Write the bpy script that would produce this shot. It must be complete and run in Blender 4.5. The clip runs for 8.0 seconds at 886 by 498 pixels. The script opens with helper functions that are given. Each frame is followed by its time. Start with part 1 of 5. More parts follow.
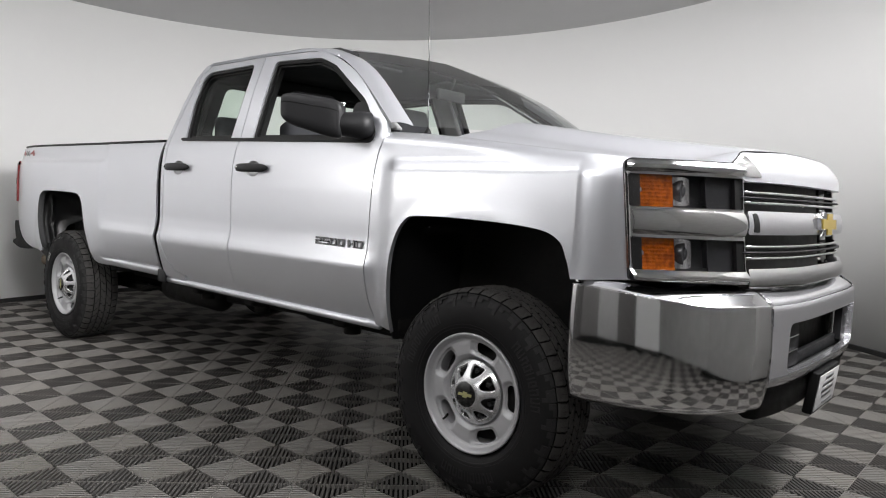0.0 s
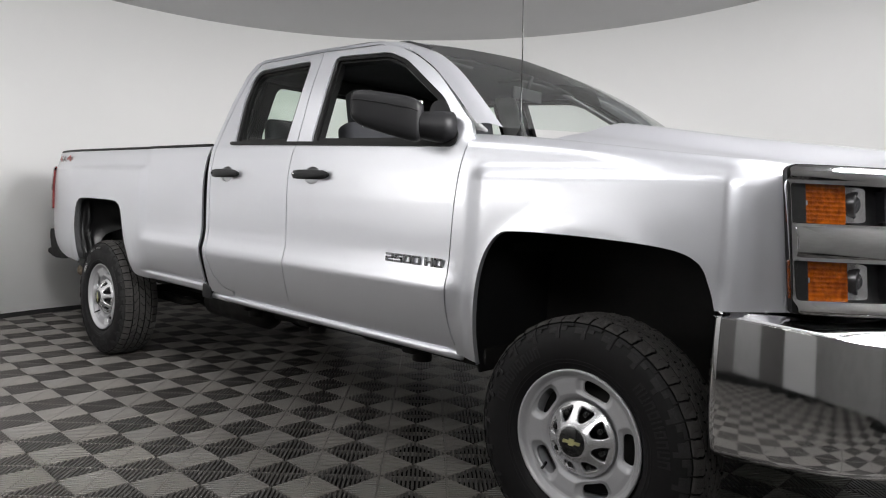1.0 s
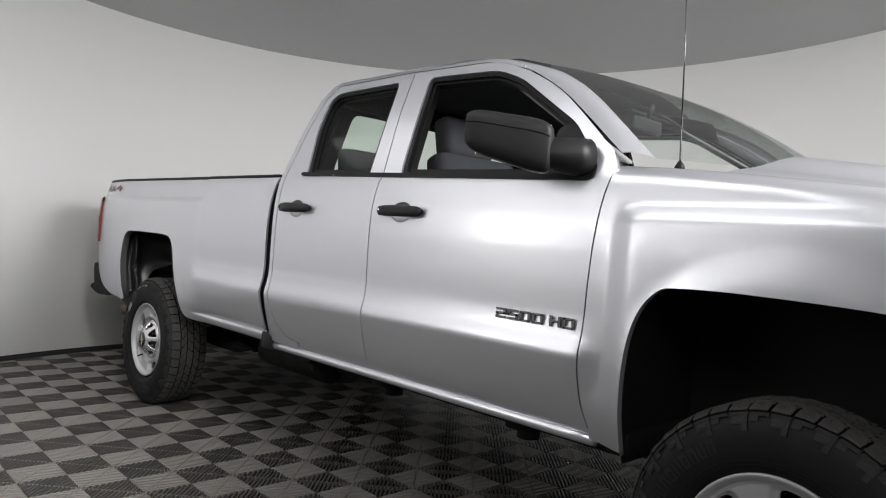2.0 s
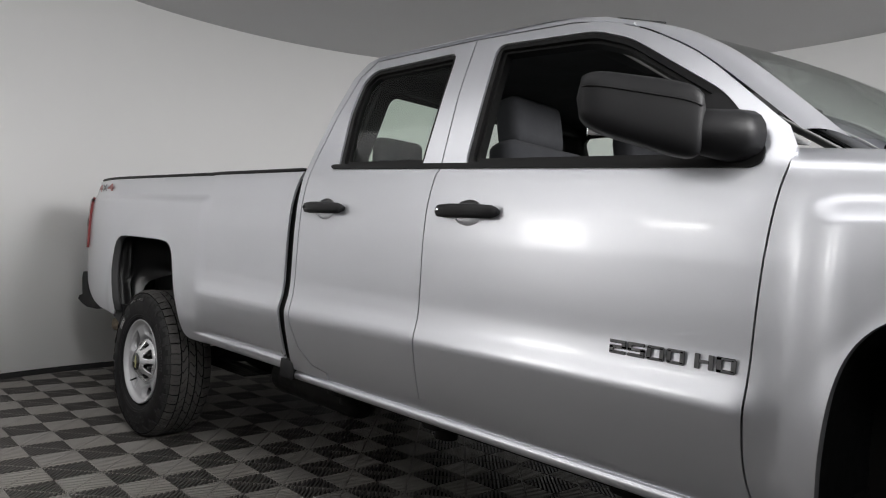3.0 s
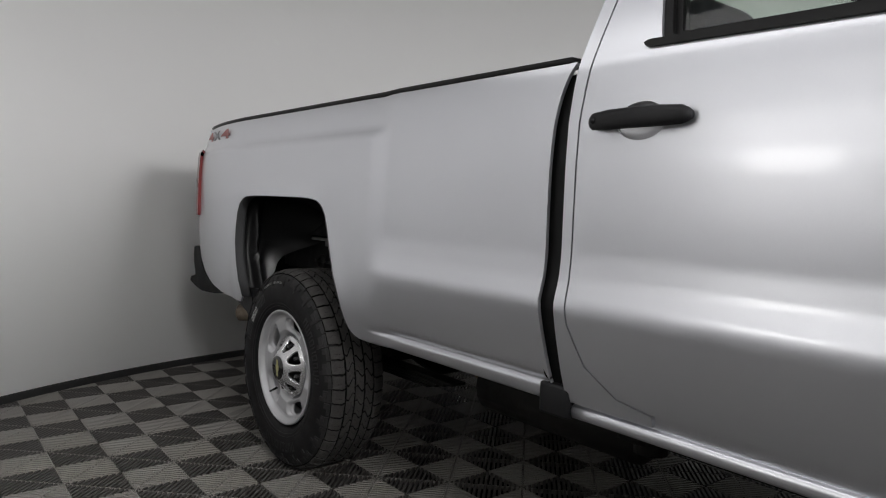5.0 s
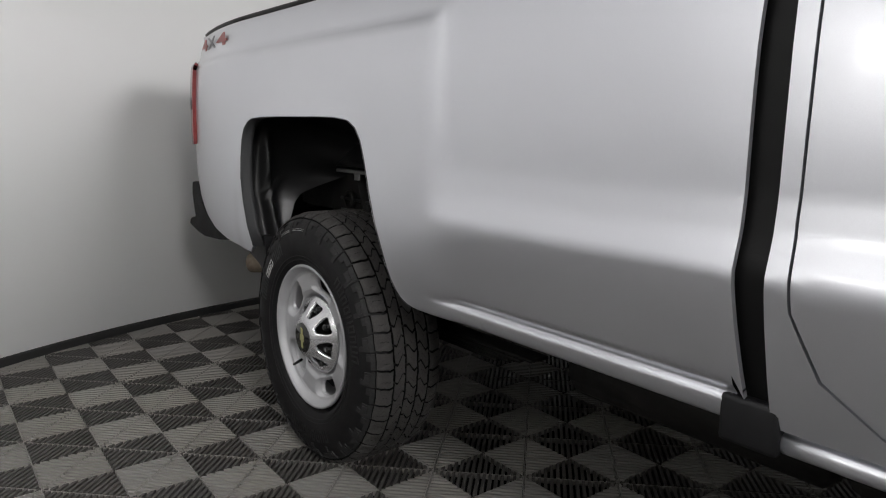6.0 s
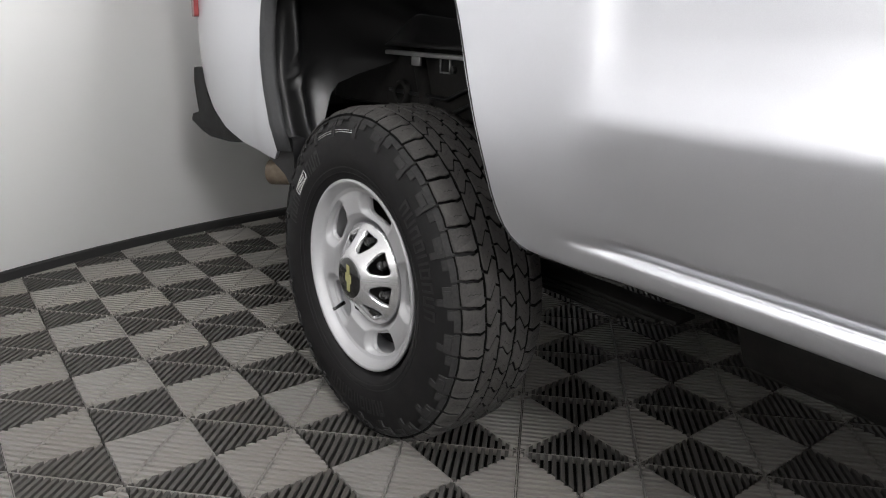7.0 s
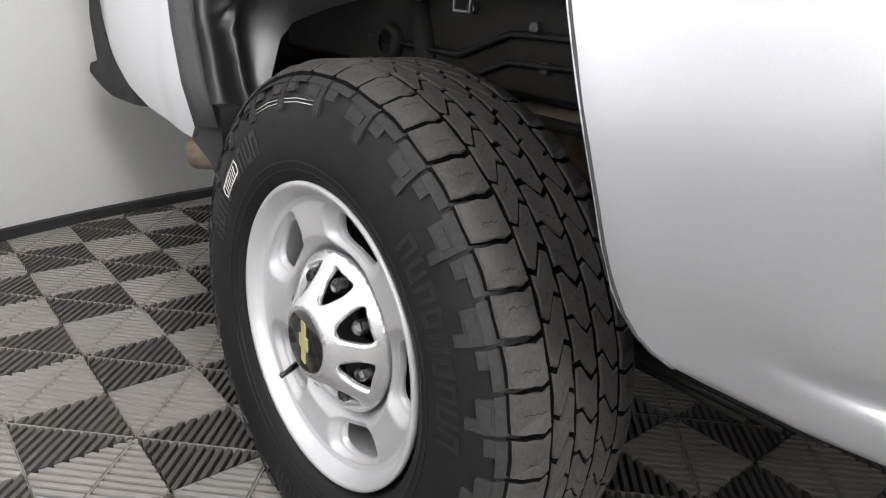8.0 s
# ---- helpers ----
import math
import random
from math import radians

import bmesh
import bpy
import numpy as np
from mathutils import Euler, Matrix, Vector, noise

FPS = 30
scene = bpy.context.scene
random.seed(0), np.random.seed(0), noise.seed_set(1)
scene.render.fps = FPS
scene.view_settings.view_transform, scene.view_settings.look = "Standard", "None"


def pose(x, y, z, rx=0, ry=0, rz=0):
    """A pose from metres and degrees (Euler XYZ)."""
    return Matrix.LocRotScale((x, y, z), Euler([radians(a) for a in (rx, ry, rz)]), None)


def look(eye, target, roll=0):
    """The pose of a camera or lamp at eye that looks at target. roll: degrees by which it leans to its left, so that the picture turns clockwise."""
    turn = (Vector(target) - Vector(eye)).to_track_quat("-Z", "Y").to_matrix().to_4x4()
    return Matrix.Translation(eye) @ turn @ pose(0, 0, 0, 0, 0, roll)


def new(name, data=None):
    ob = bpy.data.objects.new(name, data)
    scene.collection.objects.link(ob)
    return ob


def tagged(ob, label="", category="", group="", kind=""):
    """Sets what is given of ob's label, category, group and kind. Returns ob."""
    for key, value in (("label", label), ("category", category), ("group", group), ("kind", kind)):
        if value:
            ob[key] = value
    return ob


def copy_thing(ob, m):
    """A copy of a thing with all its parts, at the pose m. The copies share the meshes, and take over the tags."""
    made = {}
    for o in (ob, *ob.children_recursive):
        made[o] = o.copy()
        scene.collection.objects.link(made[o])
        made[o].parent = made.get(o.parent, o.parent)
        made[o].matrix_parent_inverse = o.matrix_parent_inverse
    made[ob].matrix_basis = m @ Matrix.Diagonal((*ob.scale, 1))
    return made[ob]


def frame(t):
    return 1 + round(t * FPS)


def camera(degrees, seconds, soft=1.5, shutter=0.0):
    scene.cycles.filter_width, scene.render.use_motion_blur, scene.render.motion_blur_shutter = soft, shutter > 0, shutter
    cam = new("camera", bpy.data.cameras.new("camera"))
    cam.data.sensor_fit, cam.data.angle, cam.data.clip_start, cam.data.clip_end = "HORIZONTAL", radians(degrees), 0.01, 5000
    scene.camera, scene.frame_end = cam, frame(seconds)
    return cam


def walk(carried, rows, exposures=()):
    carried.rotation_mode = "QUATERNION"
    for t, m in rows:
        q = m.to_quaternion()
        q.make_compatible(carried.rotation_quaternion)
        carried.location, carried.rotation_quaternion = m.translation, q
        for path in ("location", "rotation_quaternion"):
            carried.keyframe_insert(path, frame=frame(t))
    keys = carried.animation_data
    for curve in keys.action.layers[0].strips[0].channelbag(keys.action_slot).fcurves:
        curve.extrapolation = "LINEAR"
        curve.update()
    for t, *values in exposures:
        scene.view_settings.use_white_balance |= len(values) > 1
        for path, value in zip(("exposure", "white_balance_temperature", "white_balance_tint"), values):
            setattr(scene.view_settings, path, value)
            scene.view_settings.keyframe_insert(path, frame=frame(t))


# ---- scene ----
cam = camera(64.4, 8.0, soft=1.1)
PATH = [
    (0, (-1.709, 3.126, 1.189), (-0.401, 1.62, 1.039), 2.5),
    (0.5, (-1.521, 3.097, 1.184), (-0.209, 1.597, 1.018), 2.8),
    (1, (-1.247, 2.999, 1.204), (0.113, 1.539, 1.064), 2.6),
    (1.5, (-0.994, 2.927, 1.191), (0.454, 1.55, 1.107), 3.4),
    (1.7, (-0.861, 2.905, 1.196), (0.578, 1.517, 1.15), 4.0),
    (3, (-0.039, 2.6, 1.184), (1.385, 1.195, 1.171), 4.2),
    (3.5, (0.286, 2.552, 1.177), (1.74, 1.179, 1.168), 4.6),
    (4, (0.609, 2.431, 1.168), (2.08, 1.075, 1.131), 4.0),
    (4.5, (0.969, 2.302, 1.172), (2.518, 1.04, 1.094), 1.7),
    (4.7, (1.122, 2.304, 1.134), (2.68, 1.054, 1.037), 1.8),
    (5.8, (1.835, 2.052, 1.082), (3.372, 0.808, 0.779), 1.2),
    (6, (1.971, 2.003, 1.082), (3.523, 0.79, 0.733), 0.6),
    (6.5, (2.281, 1.895, 1.015), (3.906, 0.821, 0.561), -0.0),
    (7, (2.588, 1.814, 0.985), (4.088, 0.638, 0.377), 1.8),
    (7.5, (2.91, 1.621, 0.94), (4.363, 0.432, 0.252), 2.7),
    (8, (3.165, 1.477, 0.906), (4.56, 0.229, 0.201), 4.2),
]
walk(cam, [(t, look(eye, target, roll)) for t, eye, target, roll in PATH],
     [(0, 0.31), (1.0, 0.28), (1.7, 0.1), (3.0, -0.28), (4.5, -0.5), (5.8, -0.18), (6.5, 0.2), (7.0, 0.72), (7.5, 1.19), (8.0, 1.46)])

# ---------------------------------------------------------------- world and light
world = bpy.data.worlds.new("studio_world")
scene.world = world
world.use_nodes = True
world.node_tree.nodes["Background"].inputs[0].default_value = (0.55, 0.57, 0.6, 1)
world.node_tree.nodes["Background"].inputs[1].default_value = 0.05


def area_lamp(name, eye, target, sx, sy, watts, colour=(1, 0.98, 0.95), spread=180):
    data = bpy.data.lights.new(name, "AREA")
    data.shape, data.size, data.size_y, data.energy, data.color = "RECTANGLE", sx, sy, watts, colour
    data.spread = radians(spread)
    ob = new(name, data)
    ob.matrix_world = look(eye, target)
    return ob


area_lamp("key_softbox_light", (-2.1, 0.15, 3.1), (6.0, -0.3, 1.3), 1.3, 0.9, 232, (1, 0.99, 0.995))
# added fill without a known source, brightens the lower rear wall
area_lamp("rear_wall_softbox_light", (-1.7, 2.6, 3.05), (5.6, 2.0, -0.7), 0.9, 0.7, 14.5, (1, 0.99, 0.995), 36)
# invented lamp on the open side, there to lift the far wall
area_lamp("entrance_softbox_light", (-1.9, 3.9, 3.0), (3.6, -3.0, 2.0), 1.6, 0.9, 25, (1, 0.99, 0.995), 110)
# made-up fill on the camera-side wall, which the truck's side reflects
area_lamp("wall_wash_light", (1.7, 2.7, 3.0), (1.7, 4.3, 2.55), 5.0, 0.5, 30, (1, 0.99, 0.995), 100)
# inferred overhead lamp, moved inward and strengthened to fill floor and truck side
area_lamp("long_softbox_light", (2.5, 2.2, 3.0), (2.5, 1.9, 0.0), 4.2, 0.8, 22, (1, 0.99, 0.995), 130)
area_lamp("side_lamp_light", (3.3, 3.85, 1.57), (1.6, 0.8, 1.2), 0.50, 0.34, 5.5)
area_lamp("bar_lamp_light", (2.35, 3.98, 1.76), (1.0, 0.9, 1.2), 0.42, 0.05, 2.2)

# ---------------------------------------------------------------- helpers
def part(name, bm, material, parent=None, label="", smooth=True):
    """One bmesh as one mesh object under a thing or a part."""
    me = bpy.data.meshes.new(name)
    bm.to_mesh(me)
    bm.free()
    me.materials.append(material)
    if smooth:
        me.shade_smooth()
    ob = new(name, me)
    ob.parent = parent
    if label:
        ob["label"] = label
    return ob


def raw(name, verts, faces, material, parent=None, label="", normals=None, smooth=True):
    me = bpy.data.meshes.new(name)
    me.from_pydata([tuple(v) for v in verts], [], [tuple(f) for f in faces])
    me.update()
    if smooth:
        me.shade_smooth()
    if normals is not None:
        me.normals_split_custom_set_from_vertices([tuple(n) for n in normals])
    me.materials.append(material)
    ob = new(name, me)
    ob.parent = parent
    if label:
        ob["label"] = label
    return ob


def thing(name, label, category, at=(0, 0, 0), group="", kind=""):
    ob = new(name)
    ob.location = at
    return tagged(ob, label, category, group, kind)


def resample(points, step, closed=True):
    pts = [Vector(p) for p in points]
    out = []
    n = len(pts)
    for i in range(n if closed else n - 1):
        a, b = pts[i], pts[(i + 1) % n]
        k = max(1, int((b - a).length / step + 0.5))
        out += [a.lerp(b, j / k) for j in range(k)]
    if not closed:
        out.append(pts[-1])
    return out


def rounded(points, radius, n=5):
    """A closed 2D outline with its corners rounded."""
    pts = [Vector(p) for p in points]
    out = []
    for i, p in enumerate(pts):
        a, b = pts[i - 1], pts[(i + 1) % len(pts)]
        ra = min(radius, (a - p).length * 0.45)
        rb = min(radius, (b - p).length * 0.45)
        s, e = p + (a - p).normalized() * ra, p + (b - p).normalized() * rb
        for j in range(n + 1):
            t = j / n
            out.append(s * (1 - t) ** 2 + p * 2 * t * (1 - t) + e * t * t)
    return [tuple(v) for v in out]


def inside(px, py, poly):
    """Which of the points lie inside the polygon."""
    poly = np.array([tuple(p) for p in poly])
    res = np.zeros(len(px), bool)
    x0, y0 = poly[-1]
    for x1, y1 in poly:
        hit = ((y0 > py) != (y1 > py))
        if y1 != y0:
            res ^= hit & (px < (x1 - x0) * (py - y0) / (y1 - y0) + x0)
        x0, y0 = x1, y1
    return res


def skin(outline, holes, fn, step, depth, hint):
    """Vertices, faces and normals of a curved sheet fn(a, b) inside an outline, with holes and folded-in edges."""
    from mathutils.geometry import delaunay_2d_cdt
    loops = [resample(outline, step * 0.7)] + [resample(h, step * 0.7) for h in holes]
    pts, edges, spans = [], [], []
    for loop in loops:
        k = len(pts)
        spans.append((k, len(loop)))
        pts += loop
        edges += [(k + i, k + (i + 1) % len(loop)) for i in range(len(loop))]
    border = np.array([tuple(p) for p in pts])
    lo, hi = border.min(0), border.max(0)
    ga, gb = np.meshgrid(np.arange(lo[0] + step / 2, hi[0], step), np.arange(lo[1] + step / 2, hi[1], step))
    ga, gb = ga.ravel(), gb.ravel()
    keep = inside(ga, gb, loops[0])
    for h in loops[1:]:
        keep &= ~inside(ga, gb, h)
    ga, gb = ga[keep], gb[keep]
    if len(ga):
        near = np.array([np.min((border[:, 0] - a) ** 2 + (border[:, 1] - b) ** 2) for a, b in zip(ga, gb)])
        ga, gb = ga[near > (0.45 * step) ** 2], gb[near > (0.45 * step) ** 2]
    pts += [Vector((a, b)) for a, b in zip(ga, gb)]
    v2, _, tris, origin, _, _ = delaunay_2d_cdt(pts, edges, [], 0, 1e-6)
    P = np.array([tuple(v) for v in v2])
    T = np.array([tuple(f) for f in tris])
    c = P[T].mean(1)
    keep = inside(c[:, 0], c[:, 1], loops[0])
    for h in loops[1:]:
        keep &= ~inside(c[:, 0], c[:, 1], h)
    T = T[keep]
    e = 0.0015
    V = fn(P[:, 0], P[:, 1])
    da = fn(P[:, 0] + e, P[:, 1]) - fn(P[:, 0] - e, P[:, 1])
    db = fn(P[:, 0], P[:, 1] + e) - fn(P[:, 0], P[:, 1] - e)
    N = np.cross(da, db)
    N /= np.linalg.norm(N, axis=1)[:, None]
    if (N @ np.array(hint, float)).mean() < 0:
        N = -N
    verts, normals = list(V), list(N)
    faces = [tuple(t) for t in T]
    # folded edges
    first = {}
    for i, src in enumerate(origin):
        for s in src:
            first[s] = i
    for k, n in spans:
        ids = [first.get(k + i) for i in range(n)]
        if None in ids:
            continue
        base = len(verts)
        for i in range(n):
            j0, j1 = ids[i - 1], ids[(i + 1) % n]
            along = V[j1] - V[j0]
            out = np.cross(along, N[ids[i]])
            out /= max(np.linalg.norm(out), 1e-9)
            verts += [V[ids[i]], V[ids[i]] - N[ids[i]] * depth]
            normals += [out, out]
        for i in range(n):
            a, b = base + 2 * i, base + 2 * ((i + 1) % n)
            faces.append((a, a + 1, b + 1, b))
    return verts, faces, normals


def panel(name, outline, fn, material, parent, step=0.03, depth=0.018, holes=(), label="", side=1, hint=(0, 1, 0)):
    v, f, n = skin(outline, list(holes), fn, step, depth, hint)
    if side < 0:
        v = [(a[0], -a[1], a[2]) for a in v]
        n = [(a[0], -a[1], a[2]) for a in n]
        f = [tuple(reversed(q)) for q in f]
    # every face looks the way its normals do
    fixed = []
    for q in f:
        p = [Vector(v[i]) for i in q]
        g = (p[1] - p[0]).cross(p[2] - p[0])
        fixed.append(q if g.dot(Vector(n[q[0]])) >= 0 else tuple(reversed(q)))
    return raw(name, v, fixed, material, parent, label, n)


def grid(name, fn, nu, nv, material, parent, label="", thick=0.0, side=1, close_u=False):
    """A smooth sheet fn(u, v), u and v from 0 to 1."""
    bm = bmesh.new()
    rows = [[bm.verts.new((lambda p: (p[0], p[1] * side, p[2]))(fn(i / nu, j / nv))) for j in range(nv + 1)] for i in range(nu if close_u else nu + 1)]
    for i in range(nu):
        r0, r1 = rows[i], rows[(i + 1) % len(rows)]
        for j in range(nv):
            bm.faces.new((r0[j], r1[j], r1[j + 1], r0[j + 1]))
    bmesh.ops.remove_doubles(bm, verts=bm.verts, dist=1e-5)
    bmesh.ops.recalc_face_normals(bm, faces=bm.faces)
    if thick:
        bmesh.ops.solidify(bm, geom=bm.faces[:], thickness=thick)
    return part(name, bm, material, parent, label)


def box(bm, lo, hi, bevel=0.0, m=None, seg=2):
    """A box between two corners, its edges rounded, added to bm."""
    lo, hi = Vector(lo), Vector(hi)
    made = bmesh.ops.create_cube(bm, size=1.0)["verts"]
    for v in made:
        v.co = Vector([lo[k] + (v.co[k] + 0.5) * (hi[k] - lo[k]) for k in range(3)])
    if bevel:
        edges = list({e for v in made for e in v.link_edges})
        made = bmesh.ops.bevel(bm, geom=edges, offset=bevel, segments=seg, profile=0.6, affect="EDGES")["verts"]
    if m is not None:
        bmesh.ops.transform(bm, matrix=m, verts=list(set(made)))
    return bm


def tube(bm, points, radius, n=10, caps=True):
    """A round tube along points; radius a number or one for each point."""
    pts = [Vector(p) for p in points]
    rad = radius if isinstance(radius, (list, tuple)) else [radius] * len(pts)
    rings = []
    for i, p in enumerate(pts):
        d = (pts[min(i + 1, len(pts) - 1)] - pts[max(i - 1, 0)]).normalized()
        s = d.orthogonal().normalized() if i == 0 else (rings_s - d * rings_s.dot(d)).normalized()
        rings_s = s
        t = d.cross(s)
        rings.append([bm.verts.new(p + (s * math.cos(a) + t * math.sin(a)) * rad[i]) for a in [2 * math.pi * k / n for k in range(n)]])
    for a, b in zip(rings, rings[1:]):
        for k in range(n):
            bm.faces.new((a[k], a[(k + 1) % n], b[(k + 1) % n], b[k]))
    if caps:
        bm.faces.new(rings[0][::-1])
        bm.faces.new(rings[-1])
    return bm


def lathe(bm, profile, n=64, y0=0.0):
    """Turns a profile of (radius, y) round the y axis."""
    rings = [[bm.verts.new((r * math.cos(2 * math.pi * k / n), y0 + y, r * math.sin(2 * math.pi * k / n))) for k in range(n)] for r, y in profile]
    for a, b in zip(rings, rings[1:]):
        for k in range(n):
            bm.faces.new((a[k], a[(k + 1) % n], b[(k + 1) % n], b[k]))
    bmesh.ops.recalc_face_normals(bm, faces=bm.faces)
    return bm


def sweep(bm, path, section, up=(0, 0, 1), caps=True):
    """Carries a 2D section (out, up) along a path."""
    pts, up = [Vector(p) for p in path], Vector(up)
    rings = []
    for i, p in enumerate(pts):
        d = (pts[min(i + 1, len(pts) - 1)] - pts[max(i - 1, 0)]).normalized()
        out = d.cross(up).normalized()
        rings.append([bm.verts.new(p + out * a + up * b) for a, b in section])
    n = len(section)
    for a, b in zip(rings, rings[1:]):
        for k in range(n):
            bm.faces.new((a[k], a[(k + 1) % n], b[(k + 1) % n], b[k]))
    if caps:
        bm.faces.new(rings[0][::-1])
        bm.faces.new(rings[-1])
    bmesh.ops.recalc_face_normals(bm, faces=bm.faces)
    return bm


def smoothstep(a, b, x):
    t = np.clip((np.asarray(x, float) - a) / (b - a), 0, 1)
    return t * t * (3 - 2 * t)


def text_mesh(name, words, size, depth, material, parent, m, label="", bold=0.0, squeeze=1.0, width=0.0):
    cu = bpy.data.curves.new(name, "FONT")
    cu.body, cu.size, cu.extrude, cu.offset, cu.align_x = words, size, depth, bold, "LEFT"
    tmp = bpy.data.objects.new(name, cu)
    scene.collection.objects.link(tmp)
    bpy.context.view_layer.update()
    me = bpy.data.meshes.new_from_object(tmp.evaluated_get(bpy.context.evaluated_depsgraph_get()))
    bpy.data.objects.remove(tmp)
    me.materials.clear()
    me.materials.append(material)
    if width:
        xs = [v.co.x for v in me.vertices]
        me.transform(Matrix.Translation((-min(xs), 0, 0)))
        squeeze = width / (max(xs) - min(xs))
    me.transform(m @ Matrix.Diagonal((squeeze, 1, 1, 1)))
    ob = new(name, me)
    ob.parent = parent
    if label:
        ob["label"] = label
    return ob


# ---------------------------------------------------------------- materials
def material(name, colour, rough=0.5, metal=0.0, coat=0.0, grain=0.0, grain_scale=60.0, stain=0.0, stain_scale=2.0, bump=0.0, bump_scale=200.0, spread=0.0, rough_var=0.1, tint=None, spec=0.5, coat_rough=0.04):
    """A procedural surface: base colour with grain, stains, relief and an uneven gloss."""
    mat = bpy.data.materials.new(name)
    mat.use_nodes = True
    nt = mat.node_tree
    bsdf = nt.nodes["Principled BSDF"]
    N, L = nt.nodes.new, nt.links.new
    co = N("ShaderNodeTexCoord")
    bsdf.inputs["Metallic"].default_value = metal
    bsdf.inputs["Coat Weight"].default_value = coat
    bsdf.inputs["Specular IOR Level"].default_value = spec
    bsdf.inputs["Coat Roughness"].default_value = coat_rough

    def noise_tex(scale, detail=4.0):
        t = N("ShaderNodeTexNoise")
        t.inputs["Scale"].default_value, t.inputs["Detail"].default_value = scale, detail
        L(co.outputs["Object"], t.inputs["Vector"])
        return t.outputs["Fac"]

    def mapped(fac, lo, hi):
        r = N("ShaderNodeMapRange")
        r.inputs[1].default_value, r.inputs[2].default_value = 0.3, 0.7
        r.inputs[3].default_value, r.inputs[4].default_value = lo, hi
        L(fac, r.inputs[0])
        return r.outputs[0]

    last = None
    dark = tint or tuple(c * 0.5 for c in colour)
    rgb = N("ShaderNodeRGB")
    rgb.outputs[0].default_value = (*colour, 1)
    last = rgb.outputs[0]
    for amount, scale in ((stain, stain_scale), (grain, grain_scale)):
        if amount:
            mix = N("ShaderNodeMix")
            mix.data_type = "RGBA"
            L(mapped(noise_tex(scale, 6.0), 0.0, amount), mix.inputs[0])
            L(last, mix.inputs[6])
            mix.inputs[7].default_value = (*dark, 1)
            last = mix.outputs[2]
    if spread:
        info = N("ShaderNodeObjectInfo")
        hsv = N("ShaderNodeHueSaturation")
        L(mapped(info.outputs["Random"], 1 - spread, 1 + spread), hsv.inputs["Value"])
        L(last, hsv.inputs["Color"])
        last = hsv.outputs[0]
    L(last, bsdf.inputs["Base Color"])
    L(mapped(noise_tex(stain_scale * 3 + 1), max(0.02, rough * (1 - rough_var)), min(1, rough * (1 + rough_var))), bsdf.inputs["Roughness"])
    if bump:
        b = N("ShaderNodeBump")
        b.inputs["Strength"].default_value, b.inputs["Distance"].default_value = bump, 0.002
        L(noise_tex(bump_scale), b.inputs["Height"])
        L(b.outputs[0], bsdf.inputs["Normal"])
    return mat


def glass(name, tint, gloss=0.04, ior=1.45):
    """A thin pane: mostly see-through, mirror-like at glancing angles."""
    mat = bpy.data.materials.new(name)
    mat.use_nodes = True
    nt = mat.node_tree
    nt.nodes.remove(nt.nodes["Principled BSDF"])
    N, L = nt.nodes.new, nt.links.new
    see, shine, mix, lw = N("ShaderNodeBsdfTransparent"), N("ShaderNodeBsdfGlossy"), N("ShaderNodeMixShader"), N("ShaderNodeLayerWeight")
    see.inputs[0].default_value = (*tint, 1)
    shine.inputs["Roughness"].default_value = gloss
    lw.inputs["Blend"].default_value = 0.5
    f0 = ((ior - 1) / (ior + 1)) ** 2
    power, scale = N("ShaderNodeMath"), N("ShaderNodeMath")
    power.operation, scale.operation = "POWER", "MULTIPLY_ADD"
    power.inputs[1].default_value = 5.0
    scale.inputs[1].default_value, scale.inputs[2].default_value = 1 - f0, f0
    L(lw.outputs["Facing"], power.inputs[0])
    L(power.outputs[0], scale.inputs[0])
    L(scale.outputs[0], mix.inputs[0])
    L(see.outputs[0], mix.inputs[1])
    L(shine.outputs[0], mix.inputs[2])
    L(mix.outputs[0], nt.nodes["Material Output"].inputs[0])
    return mat


PAINT = material("silver_metallic_paint", (0.705, 0.715, 0.755), 0.345, 0.85, 0.6, 0.12, 900.0, 0.03, 1.5, 0.03, 1400.0, rough_var=0.05, coat_rough=0.085)
CHROME = material("chrome", (0.74, 0.74, 0.75), 0.07, 1.0, 0.0, 0.0, 50, 0.05, 6.0, rough_var=0.3)
BADGE = material("dark_chrome_badge", (0.34, 0.34, 0.35), 0.12, 1.0, 0.0, 0.1, 90.0)
PAINT_TRIM = material("bright_bumper_finish", (0.70, 0.70, 0.73), 0.2, 0.9, 0.3, 0.05, 200.0)
BRIGHT = material("bright_trim", (0.72, 0.72, 0.73), 0.12, 1.0)
WHEEL = material("painted_steel_wheel", (0.41, 0.41, 0.42), 0.42, 0.35, 0.15, 0.10, 500.0, 0.14, 14.0)
CAP = material("polished_cap", (0.60, 0.60, 0.61), 0.24, 0.75, 0.2, 0.05, 80)
RUBBER = material("tyre_rubber", (0.0055, 0.0052, 0.0056), 0.58, 0.0, 0.0, 0.3, 120.0, 0.4, 5.0, 0.2, 500.0, tint=(0.012, 0.0115, 0.0118), spec=0.18)
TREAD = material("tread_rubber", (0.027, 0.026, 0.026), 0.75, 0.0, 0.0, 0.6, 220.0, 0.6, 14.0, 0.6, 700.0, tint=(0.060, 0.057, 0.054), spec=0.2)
# near-black rubber: the shade between tread blocks put into the colour
GROOVE_SHADE = material("tread_groove_shade", (0.005, 0.005, 0.005), 0.8, 0.0, 0.0, 0.3, 200.0, spec=0.05)
LUG = material("sidewall_lug_rubber", (0.014, 0.0138, 0.0145), 0.7, 0.0, 0.0, 0.5, 150.0, 0.3, 9.0, 0.3, 500.0, tint=(0.032, 0.031, 0.030), spec=0.2)
